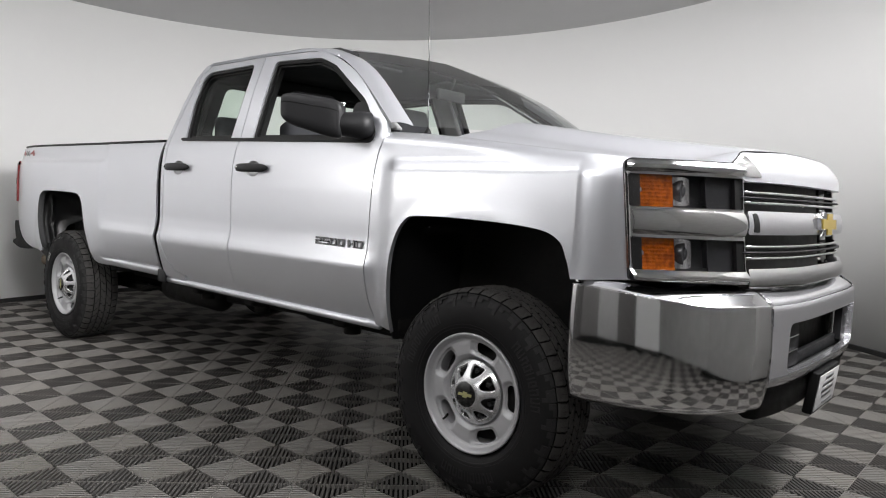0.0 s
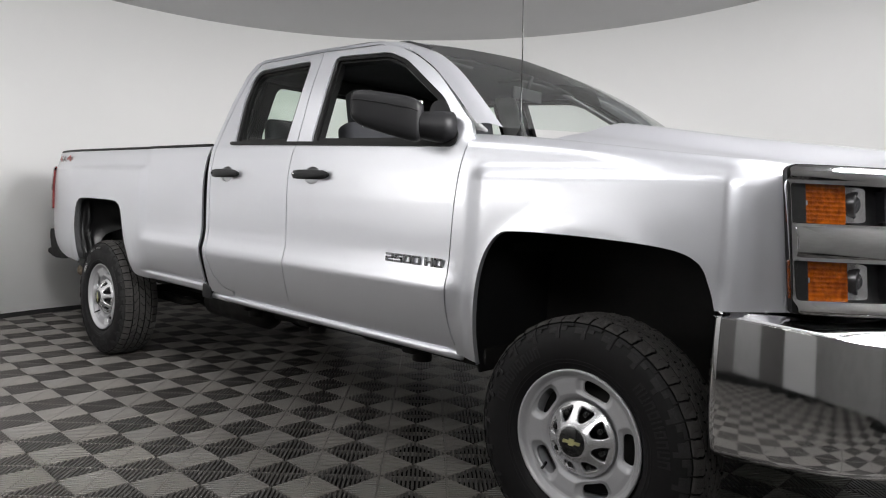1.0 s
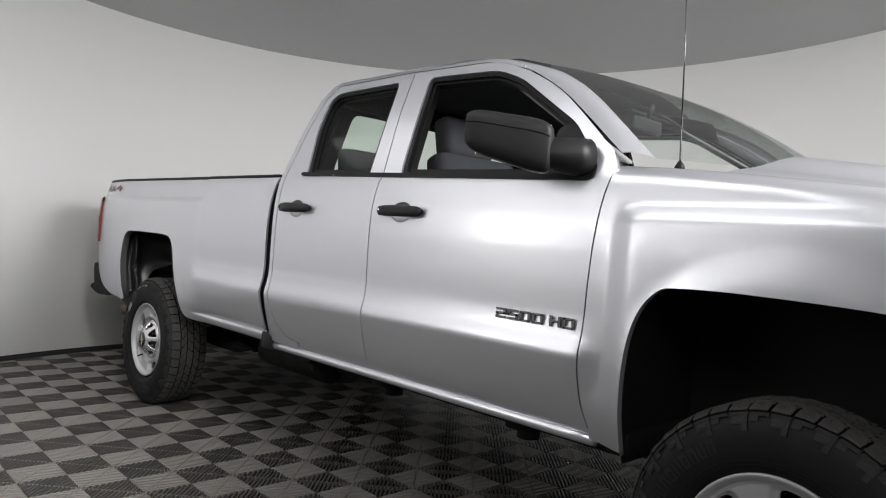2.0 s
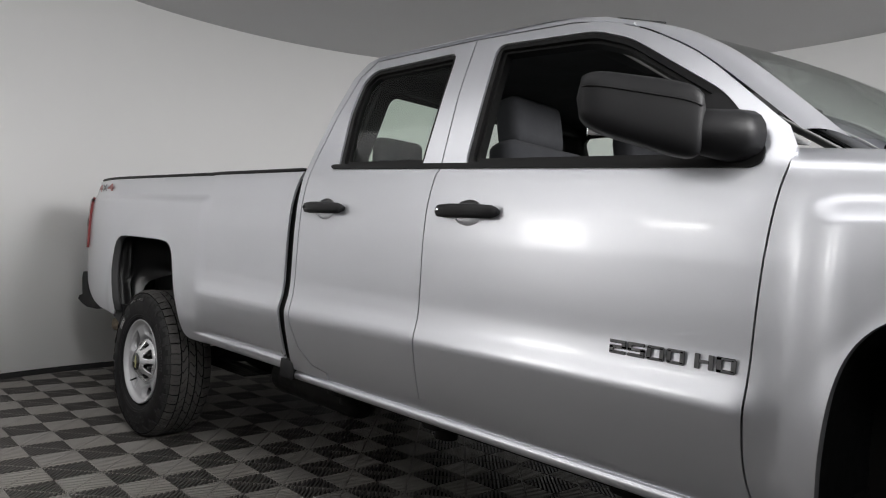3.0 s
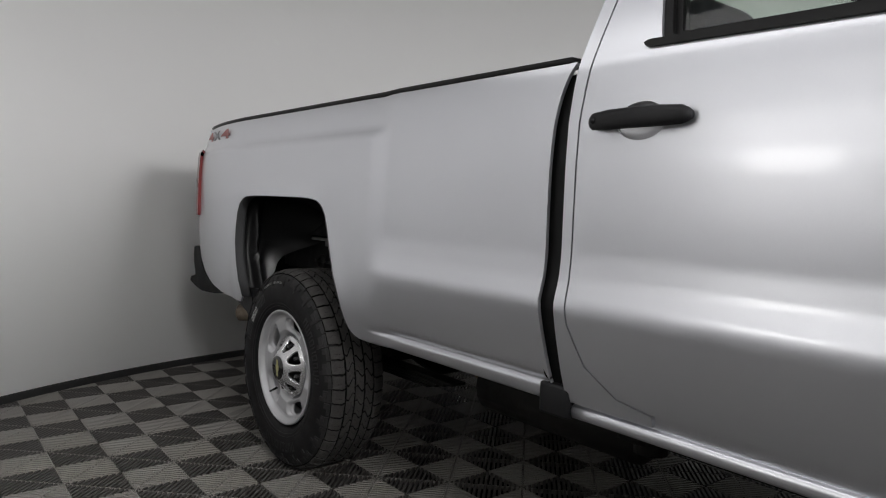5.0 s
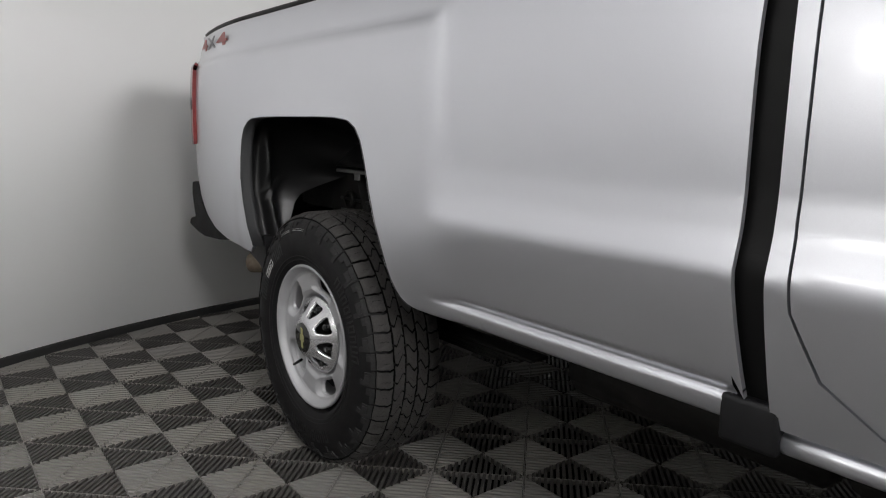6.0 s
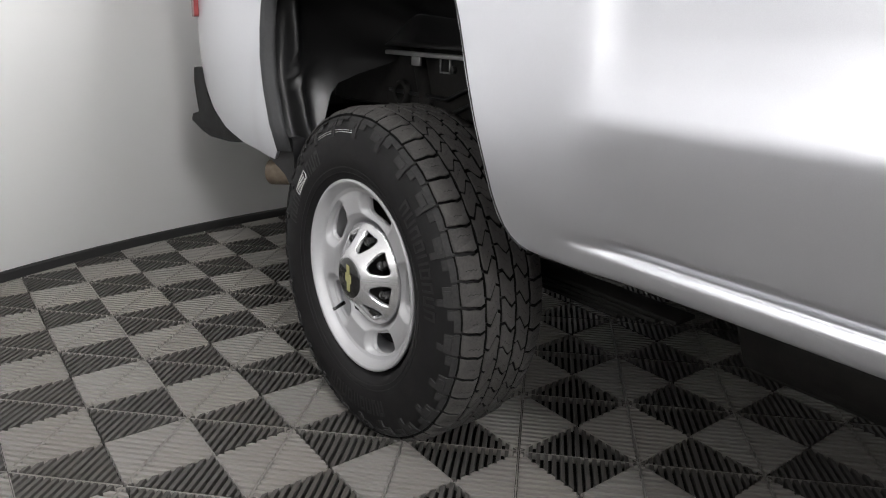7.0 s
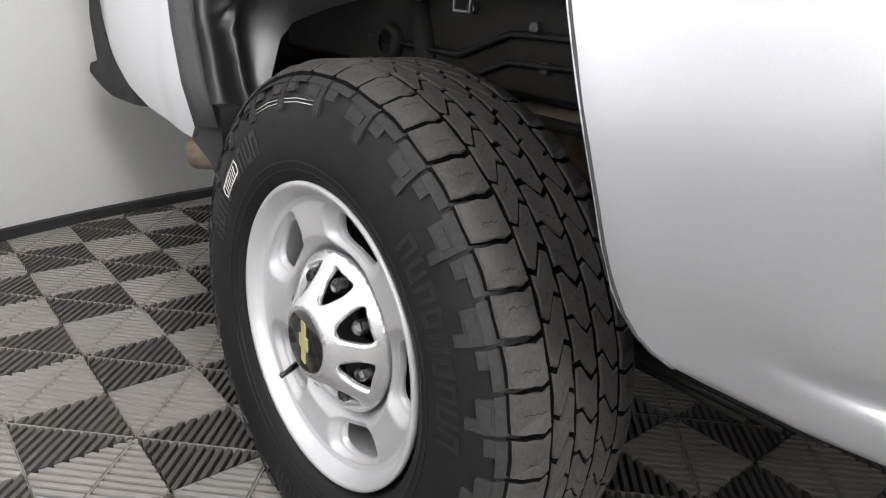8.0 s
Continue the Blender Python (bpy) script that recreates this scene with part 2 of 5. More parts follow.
LETTER = material("raised_lettering", (0.0070, 0.0067, 0.0071), 0.5, spec=0.35)
WHITE_MARK = material("white_tyre_mark", (0.6, 0.6, 0.58), 0.6, grain=0.4, grain_scale=200.0)
PLASTIC = material("black_plastic", (0.011, 0.011, 0.012), 0.45, 0.0, 0.0, 0.2, 400.0, 0.1, 4.0, 0.2, 900.0, spec=0.25)
BUMPER_BLACK = material("matte_bumper_plastic", (0.006, 0.006, 0.0062), 0.55, 0.0, 0.0, 0.3, 300.0, 0.2, 6.0, 0.2, 700.0, spec=0.14)
TRIM = material("black_rubber_trim", (0.006, 0.006, 0.006), 0.5, bump=0.1, spec=0.2)
LINER = material("liner_plastic", (0.009, 0.009, 0.0095), 0.37, 0.0, 0.0, 0.1, 60.0, 0.25, 7.0, 0.03, 90.0, tint=(0.015, 0.015, 0.015), spec=0.4)
UNDER = material("underbody_metal", (0.008, 0.008, 0.008), 0.6, 0.1, 0.0, 0.4, 70.0, 0.4, 6.0, 0.3, 120.0, tint=(0.018, 0.016, 0.014), spec=0.25)
GALV_DARK = material("dull_steel", (0.09, 0.09, 0.09), 0.4, 0.6, 0.0, 0.4, 90.0)
RUST = material("rusty_pipe", (0.29, 0.24, 0.185), 0.6, 0.4, 0.0, 0.6, 40.0, 0.5, 9.0, 0.3, 150.0, tint=(0.09, 0.065, 0.04))
CLOTH = material("grey_seat_cloth", (0.026, 0.027, 0.031), 0.9, grain=0.3, grain_scale=120.0, bump=0.1, bump_scale=300.0)
CABIN = material("dark_cabin_plastic", (0.014, 0.014, 0.015), 0.6, grain=0.2, grain_scale=200.0, bump=0.15, spec=0.3)
HEADLINER = material("grey_headliner", (0.035, 0.035, 0.036), 0.95, grain=0.3, grain_scale=400.0)
PILLAR = material("grey_pillar_trim", (0.22, 0.22, 0.22), 0.7, grain=0.15, grain_scale=300.0)
AMBER = material("amber_lens", (0.30, 0.070, 0.004), 0.10, 0.0, 0.3, 0.9, 70.0, 0.6, 22.0, 0.6, 160.0, tint=(0.07, 0.012, 0.001))
RED = material("red_lens", (0.28, 0.055, 0.055), 0.25, 0.0, 0.3, 0.3, 90.0)
LAMP_DARK = material("smoked_lamp_housing", (0.012, 0.012, 0.013), 0.35, 0.0, 0.0, 0.2, 60.0, spec=0.15)
LAMP_BOWL = material("lamp_reflector", (0.55, 0.55, 0.56), 0.15, 0.9)
PROJECTOR = material("projector_glass", (0.035, 0.035, 0.037), 0.25, 0.3, 0.3)
PALE_GOLD = material("pale_gold_emblem", (0.42, 0.40, 0.19), 0.35, 0.4, 0.4, 0.15, 200.0)
GOLD = material("gold_emblem", (0.52, 0.38, 0.07), 0.3, 0.6, 0.5, 0.15, 200.0)
BLACK_GLOSS = material("black_gloss", (0.008, 0.008, 0.008), 0.15, coat=0.5)
PAPER = material("white_paper", (0.42, 0.42, 0.42), 0.8, grain=0.1)
INK = material("grey_ink", (0.17, 0.17, 0.17), 0.8)
DECAL_RED = material("red_decal", (0.30, 0.075, 0.07), 0.4)
DECAL_GREY = material("grey_decal", (0.16, 0.16, 0.17), 0.4)
WALL = material("white_studio_wall", (0.83, 0.83, 0.82), 0.75, 0.0, 0.0, 0.05, 8.0, 0.05, 0.7, 0.05, 40.0, tint=(0.74, 0.74, 0.725))
CEIL = material("grey_ceiling_cloth", (0.58, 0.58, 0.58), 0.9, 0.0, 0.0, 0.06, 60.0, 0.06, 0.8)
BACKROOM = material("dark_grey_wall", (0.14, 0.135, 0.13), 0.8, 0.0, 0.0, 0.2, 6.0, 0.2, 0.9)
ENTRANCE = material("mid_grey_wall", (0.36, 0.355, 0.35), 0.8, 0.0, 0.0, 0.2, 6.0, 0.2, 0.9)
BASE = material("black_baseboard", (0.012, 0.012, 0.012), 0.5, grain=0.3)
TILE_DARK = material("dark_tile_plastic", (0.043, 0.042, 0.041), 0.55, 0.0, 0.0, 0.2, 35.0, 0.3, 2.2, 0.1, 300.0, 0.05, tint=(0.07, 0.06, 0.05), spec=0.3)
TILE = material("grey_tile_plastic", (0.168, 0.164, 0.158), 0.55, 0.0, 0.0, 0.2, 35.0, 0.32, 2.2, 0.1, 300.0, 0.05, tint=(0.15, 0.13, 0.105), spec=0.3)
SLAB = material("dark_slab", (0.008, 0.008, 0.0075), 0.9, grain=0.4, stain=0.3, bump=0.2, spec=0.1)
GLASS_SIDE = glass("side_glass", (0.84, 0.92, 0.86))
GLASS_FRONT = glass("windscreen_glass", (0.82, 0.88, 0.84), 0.05, 2.2)
LENS = glass("clear_lens", (0.92, 0.92, 0.92), 0.04, 1.16)
ARCH_LIP = material("dark_grey_edge_strip", (0.050, 0.051, 0.053), 0.55, 0.0, 0.0, 0.3, 120.0, 0.3, 9.0, spec=0.3)
RECESS = material("grey_handle_cup", (0.34, 0.34, 0.35), 0.4, 0.3, 0.2, 0.1, 200.0)
MIRROR = material("mirror_face", (0.85, 0.85, 0.85), 0.02, 1.0)

# ---------------------------------------------------------------- the round studio
CX, CY, RAD = 1.79, -0.09, 4.27


def ceil_z(x):
    return 3.02 + 0.068 * (6.0 - x)


def floor_z(x, y):
    """The floor falls a little towards the rear and the camera's side."""
    return -0.005 * x - 0.008 * y


ARC0, ARC1 = 178.0, 460.0  # the wall runs from the front, past the far side and the rear, to the camera's side


def ring(deg, r=RAD):
    return CX + r * math.cos(radians(deg)), CY + r * math.sin(radians(deg))


def wall_round():
    bm = bmesh.new()
    n = 140
    rows = []
    for i in range(n + 1):
        d = ARC0 + (ARC1 - ARC0) * i / n
        x, y = ring(d)
        x2, y2 = ring(d, RAD + 0.1)
        rows.append([bm.verts.new(p) for p in ((x, y, -0.10), (x, y, ceil_z(x)), (x2, y2, ceil_z(x)), (x2, y2, -0.10))])
    for a, b in zip(rows, rows[1:]):
        for k in range(4):
            bm.faces.new((a[k], a[(k + 1) % 4], b[(k + 1) % 4], b[k]))
    bm.faces.new(rows[0])
    bm.faces.new(rows[-1][::-1])
    bmesh.ops.recalc_face_normals(bm, faces=bm.faces)
    ob = part("wall_round", bm, WALL)
    return tagged(ob, "curved white seamless studio wall around the truck", "wall", kind="structure")


wall_round()
bm = bmesh.new()
sec = [(-0.014, 0.0), (-0.014, 0.036), (-0.010, 0.042), (-0.001, 0.042), (-0.001, 0.0)]
sweep(bm, [(*ring(ARC0 + (ARC1 - ARC0) * i / 140), floor_z(*ring(ARC0 + (ARC1 - ARC0) * i / 140))) for i in range(141)], sec)
tagged(part("baseboard", bm, BASE, smooth=False), "thin black baseboard strip along the curved wall", "baseboard", kind="structure")

# the camera-side opening, closed by unseen added walls, toned for the chrome's reflections
p0, p1 = ring(ARC0), ring(ARC1)
q = [(p0[0], p0[1]), (p0[0] - 0.5, p0[1] + 1.5), (-2.7, 3.9), (-1.9, 5.0), (-1.0, 5.6), (0.2, 6.1), (p1[0] + 0.1, 5.6), (p1[0], p1[1] + 0.05)]


def flat_wall(name, a, b, mat, label, z1=3.75):
    bm = bmesh.new()
    d = Vector((b[1] - a[1], a[0] - b[0])).normalized() * -0.1
    vs = [bm.verts.new((x, y, z)) for x, y in (a, b, (b[0] + d[0], b[1] + d[1]), (a[0] + d[0], a[1] + d[1])) for z in (-0.10, z1)]
    for f in ((0, 2, 3, 1), (4, 6, 7, 5), (2, 4, 5, 3), (6, 0, 1, 7), (1, 3, 5, 7), (0, 6, 4, 2)):
        bm.faces.new([vs[k] for k in f])
    bmesh.ops.recalc_face_normals(bm, faces=bm.faces)
    return tagged(part(name, bm, mat, smooth=False), label, "wall", kind="structure")


for a, b, dark in zip(q, q[1:], (1, 1, 0, 2, 1, 2, 2)):
    flat_wall("wall_entrance", a, b, (BACKROOM if dark > 1 else ENTRANCE) if dark else WALL, "unseen plain grey wall added to darken reflections in the chrome" if dark else "unseen plain pale wall added to close the open side")

bm = bmesh.new()
for z in (0.0, 0.06):
    bm.faces.new([bm.verts.new((*ring(360 * i / 96, 7.2), ceil_z(ring(360 * i / 96, 7.2)[0]) + z)) for i in range(96)])
bmesh.ops.recalc_face_normals(bm, faces=bm.faces)
tagged(part("ceiling", bm, CEIL, smooth=False), "flat light grey studio ceiling", "ceiling", kind="structure")

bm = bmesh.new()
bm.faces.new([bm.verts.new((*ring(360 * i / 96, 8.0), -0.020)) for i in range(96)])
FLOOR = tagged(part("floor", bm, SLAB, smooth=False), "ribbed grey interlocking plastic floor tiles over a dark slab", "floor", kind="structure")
FLOOR.matrix_basis = pose(0, 0, 0, math.degrees(-0.008), math.degrees(0.005), 0)

# ---------------------------------------------------------------- truck: the shape of the side
ZT = np.arange(0.40, 2.2, 0.002)
PZ = [0.40, 0.56, 0.62, 0.70, 0.78, 0.835, 0.862, 0.88, 0.925, 0.98, 1.08, 1.2, 1.3, 1.38, 1.43, 1.46, 1.50, 1.7, 1.93, 2.2]
PY = [0.87, 0.937, 0.957, 0.982, 1.002, 1.013, 1.017, 1.012, 0.999, 0.993, 0.993, 0.992, 0.987, 0.977, 0.967, 0.955, 0.941, 0.862, 0.765, 0.65]
QY = [0.87, 0.944, 0.962, 0.980, 0.986, 0.990, 0.991, 0.992, 0.993, 0.993, 0.993, 0.991, 0.984, 0.972, 0.957, 0.940, 0.925, 0.862, 0.765, 0.65]


def table(ys, sigma):
    t = np.interp(ZT, PZ, ys)
    k = np.exp(-0.5 * (np.arange(-40, 41) * 0.002 / sigma) ** 2)
    k /= k.sum()
    return np.convolve(np.pad(t, 40, mode="edge"), k, mode="valid")


DOOR_T, PLAIN_T = table(PY, 0.008), table(QY, 0.02)


def soft_box(x, z, x0, x1, z1, wx0, wx1, wz):
    """1 inside a block of the side, falling softly to 0 at its ends and top."""
    return smoothstep(x0 - wx0 / 2, x0 + wx0 / 2, x) * (1 - smoothstep(x1 - wx1 / 2, x1 + wx1 / 2, x)) * (1 - smoothstep(z1 - wz / 2, z1 + wz / 2, z))


def side_y(x, z):
    """How far out the body's side stands."""
    x, z = np.asarray(x, float), np.asarray(z, float)
    crease = smoothstep(0.50, 0.62, x) * (1 - smoothstep(3.22, 3.34, x))
    y = np.interp(z, ZT, DOOR_T) * crease + np.interp(z, ZT, PLAIN_T) * (1 - crease)
    # front wing: the block over the wheel, drawn in towards the lamps
    y = y + 0.030 * soft_box(x, z, -0.56, 0.470, 1.318, 0.14, 0.12, 0.085)
    y = y - 0.56 * (np.sqrt(np.clip(-0.465 - x, 0, 1) ** 2 + 0.022 ** 2) - 0.022)
    r = np.hypot((x + 0.02) / 0.52, np.clip(z - 0.62, 0, 9) / 0.56)
    y = y + 0.012 * (1 - smoothstep(0.9, 1.12, r)) * (x < 1.2)
    # bed: the block over the rear wheel, drawn in towards the tail
    foot = 1 - 0.65 * (1 - smoothstep(0.60, 0.84, z)) * (1 - smoothstep(3.50, 3.90, x))
    y = y + 0.020 * foot * soft_box(x, z, 3.275, 9.0, 1.332, 0.095, 0.1, 0.045)
    y = y - 0.165 * np.clip((x - 4.45) / 0.95, 0, 2) ** 2
    r = np.hypot((x - 3.98) / 0.53, np.clip(z - 0.62, 0, 9) / 0.56)
    y = y + 0.008 * (1 - smoothstep(0.9, 1.1, r)) * (x > 3.0)
    return y


def side(x, z):
    return np.stack([x, side_y(x, z), z], 1)


def side_at(x, z):
    return float(side_y(x, z))


# ---------------------------------------------------------------- truck
truck = thing("pickup_truck", "silver metallic four-door pickup truck with long bed and black mirrors", "truck")

FRONT_ARCH = [(0.425, 0.56), (0.425, 0.81), (0.398, 0.99), (0.335, 1.085), (0.25, 1.105), (0.0, 1.106), (-0.29, 1.092), (-0.405, 1.058), (-0.447, 0.99), (-0.468, 0.925)]
REAR_ARCH = [(3.33, 0.604), (3.385, 0.605), (3.425, 0.610), (3.458, 0.623), (3.480, 0.650), (3.496, 0.70), (3.512, 0.765), (3.548, 0.885), (3.582, 0.99), (3.622, 1.064), (3.70, 1.096), (3.95, 1.101), (4.26, 1.099), (4.355, 1.082), (4.404, 1.03), (4.417, 0.92), (4.408, 0.78), (4.385, 0.64)]


def face_x(y, z):
    """The front of the truck: how far forward the lamps and grille stand."""
    return -1.0 + 0.36 * (np.abs(y) / 0.96) ** 3.2 + 0.10 * (np.asarray(z, float) - 1.1)


def spline(points, n=6):
    """A smooth open curve through 2D points."""
    p = [Vector(q) for q in points]
    out = []
    for k in range(len(p) - 1):
        a, b, c, d = p[max(k - 1, 0)], p[k], p[k + 1], p[min(k + 2, len(p) - 1)]
        for i in range(n):
            t = i / n
            out.append(tuple(0.5 * ((2 * b) + (c - a) * t + (2 * a - 5 * b + 4 * c - d) * t * t + (3 * b - a - 3 * c + d) * t ** 3)))
    out.append(tuple(p[-1]))
    return out


FRONT_ARCH, REAR_ARCH = spline(FRONT_ARCH), spline(REAR_ARCH)


def wing_top(x):
    return 1.338 + 0.118 * float(smoothstep(-0.95, 0.75, x)) * 1.12


FD_GAP = [(0.562, 0.635), (0.588, 0.75), (0.586, 1.0), (0.576, 1.2), (0.558, 1.36), (0.535, 1.46)]


def front_wing(s):
    top = [(x, wing_top(x) - 0.055) for x in np.linspace(0.545, -0.64, 40)]
    front = [(-0.642, 1.2), (-0.645, 1.05), (-0.65, 0.955), (-0.66, 0.935)]
    outline = [(0.560, 0.60)] + [(x - 0.003, z) for x, z in spline(FD_GAP)[:-6] if z < wing_top(0.54) - 0.06] + top + front + [(-0.50, 0.925)] + FRONT_ARCH[::-1]
    outline[-1] = (0.425, 0.60)
    w = panel("front_wing", outline, side, PAINT, truck, 0.026, 0.018, side=s)

    def roll(u, v):
        y_end = 0.955 - 0.07 * min(v / 0.6, 1) - 0.13 * max(0, (v - 0.6) / 0.4)
        x = 0.545 + (float(face_x(y_end, 1.335)) + 0.004 - 0.545) * u
        zt = wing_top(x)
        y0 = side_at(max(x, -0.64), zt - 0.055)
        z0 = zt - 0.055
        lean = (y0 - side_at(max(x, -0.64), z0 - 0.006)) / 0.006
        a = min(v / 0.6, 1)
        w0, w1, w2, w3 = (1 - a) ** 3, 3 * a * (1 - a) ** 2, 3 * a * a * (1 - a), a ** 3
        y = w0 * y0 + w1 * (y0 + 0.030 * lean) + w2 * (y0 - 0.0315) + w3 * (y0 - 0.07)
        z = z0 + 0.030 * w1 + 0.055 * (w2 + w3)
        if v > 0.6:
            k = (v - 0.6) / 0.4
            y += k * (0.762 - y)
            z -= k * 0.010
        return x, y, z - 0.014 * float(smoothstep(0.88, 1.0, u)) * min(v / 0.5, 1)
    grid("wing_top", roll, 60, 14, PAINT, truck, side=s)
    return w


A_LINE = [(0.560, 1.512), (0.80, 1.712), (0.95, 1.805), (1.07, 1.860), (1.18, 1.895), (1.30, 1.913)]
B_GAP = [(1.722, 1.926), (1.705, 1.72), (1.663, 1.46), (1.674, 1.41), (1.688, 1.29), (1.688, 1.10), (1.681, 0.90), (1.676, 0.655)]
FW = rounded([(0.66, 1.419), (0.632, 1.50), (0.735, 1.615), (1.06, 1.820), (1.20, 1.870), (1.606, 1.889), (1.550, 1.437)], 0.045)
RW = rounded([(2.246, 1.449), (2.318, 1.70), (2.325, 1.83), (2.27, 1.882), (1.802, 1.890), (1.752, 1.441)], 0.035)


def handle_oval(xc, grow_by=0.0):
    """Outline of the cup behind a door handle."""
    return [(xc + (0.064 + grow_by) * math.cos(2 * math.pi * k / 28), 1.290 + (0.042 + grow_by) * math.sin(2 * math.pi * k / 28)) for k in range(28)]


def doors(s):
    out = spline(FD_GAP) + spline(A_LINE) + [(x - 0.0025, z) for x, z in spline(B_GAP)]
    out = [(x + (0.002 if x < 1.0 else 0), z) for x, z in out]
    f = panel("front_door", out, side, PAINT, truck, 0.028, 0.03, [FW, handle_oval(1.495)], side=s)
    rear = [(x + 0.0025, z) for x, z in reversed(spline(B_GAP))] + [(2.28, 1.922), (2.352, 1.86), (2.395, 1.70), (2.425, 1.46), (2.438, 1.30), (2.440, 0.95), (2.432, 0.82), (2.39, 0.725), (2.31, 0.665), (2.22, 0.650)]
    r = panel("rear_door", rear, side, PAINT, truck, 0.028, 0.03, [RW, handle_oval(2.269)], side=s)
    return f, r


def cab_shell(s):
    # strip behind the rear door, with the rear pillar and the roof rail
    outer = [(2.47, 0.62), (2.474, 0.95), (2.474, 1.30), (2.468, 1.45), (2.440, 1.70), (2.404, 1.86), (2.348, 1.925), (2.28, 1.945), (1.72, 1.948), (1.30, 1.934), (1.18, 1.914), (1.07, 1.878)]
    inner = [(1.07, 1.866), (1.18, 1.900), (1.30, 1.918), (1.722, 1.931), (2.282, 1.927), (2.357, 1.863), (2.400, 1.70), (2.430, 1.46), (2.443, 1.30), (2.445, 0.95), (2.437, 0.82), (2.395, 0.722), (2.31, 0.660), (2.22, 0.645), (2.22, 0.62)]
    panel("cab_side", outer + inner, side, PAINT, truck, 0.03, 0.05, side=s)
    # sill under the doors
    bm = bmesh.new()
    sec = [(-0.006, 0.0), (0.003, 0.003), (0.008, 0.010), (0.010, 0.020), (0.007, 0.030), (0.000, 0.036), (-0.014, 0.038), (-0.08, 0.038), (-0.08, 0.0)]
    sweep(bm, [(2.47 - 1.92 * i / 20, s * 0.945, 0.577) for i in range(21)], [(a * (-1 if s < 0 else 1), b) for a, b in sec])
    part("sill", bm, PAINT, truck)
    panel("rocker", [(0.57, 0.600), (2.46, 0.600), (2.46, 0.76), (2.36, 0.72), (2.2, 0.69), (0.57, 0.69)], lambda a, b: np.stack([a, side_y(a, b) - 0.013, b], 1), PAINT, truck, 0.05, 0.01, side=s)
    # pillar beside the windscreen
    lo = [Vector((x, side_at(x, z), z)) for x, z in ((0.535, 1.502), (0.80, 1.7155), (0.95, 1.8085), (1.07, 1.8635), (1.26, 1.911))]
    hi = [Vector((0.455, 0.865, 1.490)), Vector((0.72, 0.796, 1.715)), Vector((0.885, 0.755, 1.820)), Vector((1.005, 0.730, 1.870)), Vector((1.16, 0.702, 1.920))]

    def along(p, u):
        k = min(int(u * 4), 3)
        t = u * 4 - k
        a, b, c, d = p[max(k - 1, 0)], p[k], p[k + 1], p[min(k + 2, 4)]
        return 0.5 * ((2 * b) + (c - a) * t + (2 * a - 5 * b + 4 * c - d) * t * t + (3 * b - a - 3 * c + d) * t ** 3)

    def pil(u, v):
        a, b = along(lo, u), along(hi, u)
        p = a.lerp(b, v) + Vector((-0.25, 0.55, 0.8)).normalized() * 0.009 * math.sin(math.pi * v)
        return tuple(p)
    grid("front_pillar", pil, 40, 8, PAINT, truck, side=s)


ROOF_Y = 0.768


def roof_z(x, y):
    t = min(abs(y) / ROOF_Y, 1)
    front = 0.052 * max(0, (1.42 - x) / 0.32) ** 2
    back = 0.05 * max(0, (x - 2.22) / 0.18) ** 2
    return 1.938 + 0.052 * (1 - t ** 3.2) - front * (0.48 + 0.52 * t) - back


def glass_base(y):
    return 0.17 + 0.285 * (abs(y) / 0.86) ** 2, 1.500 - 0.01 * (abs(y) / 0.86) ** 2


def glass_top(y):
    return 1.05 + 0.10 * (abs(y) / 0.70) ** 2, roof_z(1.05 + 0.10 * (abs(y) / 0.70) ** 2, y)


def roof():
    def f(u, v):
        y = (2 * v - 1) * ROOF_Y
        x0 = glass_top(min(abs(y), 0.70))[0]
        x = x0 + (2.40 - x0) * u
        return x, y, roof_z(x, y)
    grid("roof", f, 44, 60, PAINT, truck)

    def g(u, v):
        s = 2 * v - 1
        (xb, zb), (xt, zt) = glass_base(s * 0.86), glass_top(s * 0.70)
        b, t = Vector((xb, s * 0.86, zb)), Vector((xt, s * 0.70, zt))
        p = b.lerp(t, u) + Vector((-0.5, 0, 0.8)) * 0.045 * math.sin(math.pi * u)
        return tuple(p)
    w = grid("windscreen", g, 20, 30, GLASS_FRONT, truck, "clear slightly tinted windscreen")
    w.visible_shadow = False
    # black band and wiper cowl under the windscreen
    def c(u, v):
        s = 2 * v - 1
        x, z = glass_base(s * 0.88)
        return x - 0.16 * u + 0.03, s * 0.88, z - 0.030 - 0.03 * u
    grid("cowl", c, 4, 24, PLASTIC, truck, thick=0.01)
    # back of the cab, with its window
    out = rounded([(-0.93, 0.66), (0.93, 0.66), (0.945, 1.42), (0.765, 1.89), (-0.765, 1.89), (-0.945, 1.42)], 0.05)
    hole = rounded([(-0.70, 1.50), (0.70, 1.50), (0.63, 1.84), (-0.63, 1.84)], 0.06)

    def back(a, b):
        return np.stack([2.462 - 0.13 * np.clip(b - 1.45, 0, 1) ** 1.0, a, b], 1)
    panel("cab_back", out, back, PAINT, truck, 0.07, 0.03, [hole], hint=(1, 0, 0))
    p = panel("back_glass", rounded([(-0.71, 1.49), (0.71, 1.49), (0.64, 1.85), (-0.64, 1.85)], 0.06), lambda a, b: back(a, b) - np.array([0.012, 0, 0]), GLASS_SIDE, truck, 0.2, 0.004, hint=(1, 0, 0))
    p.visible_shadow = False


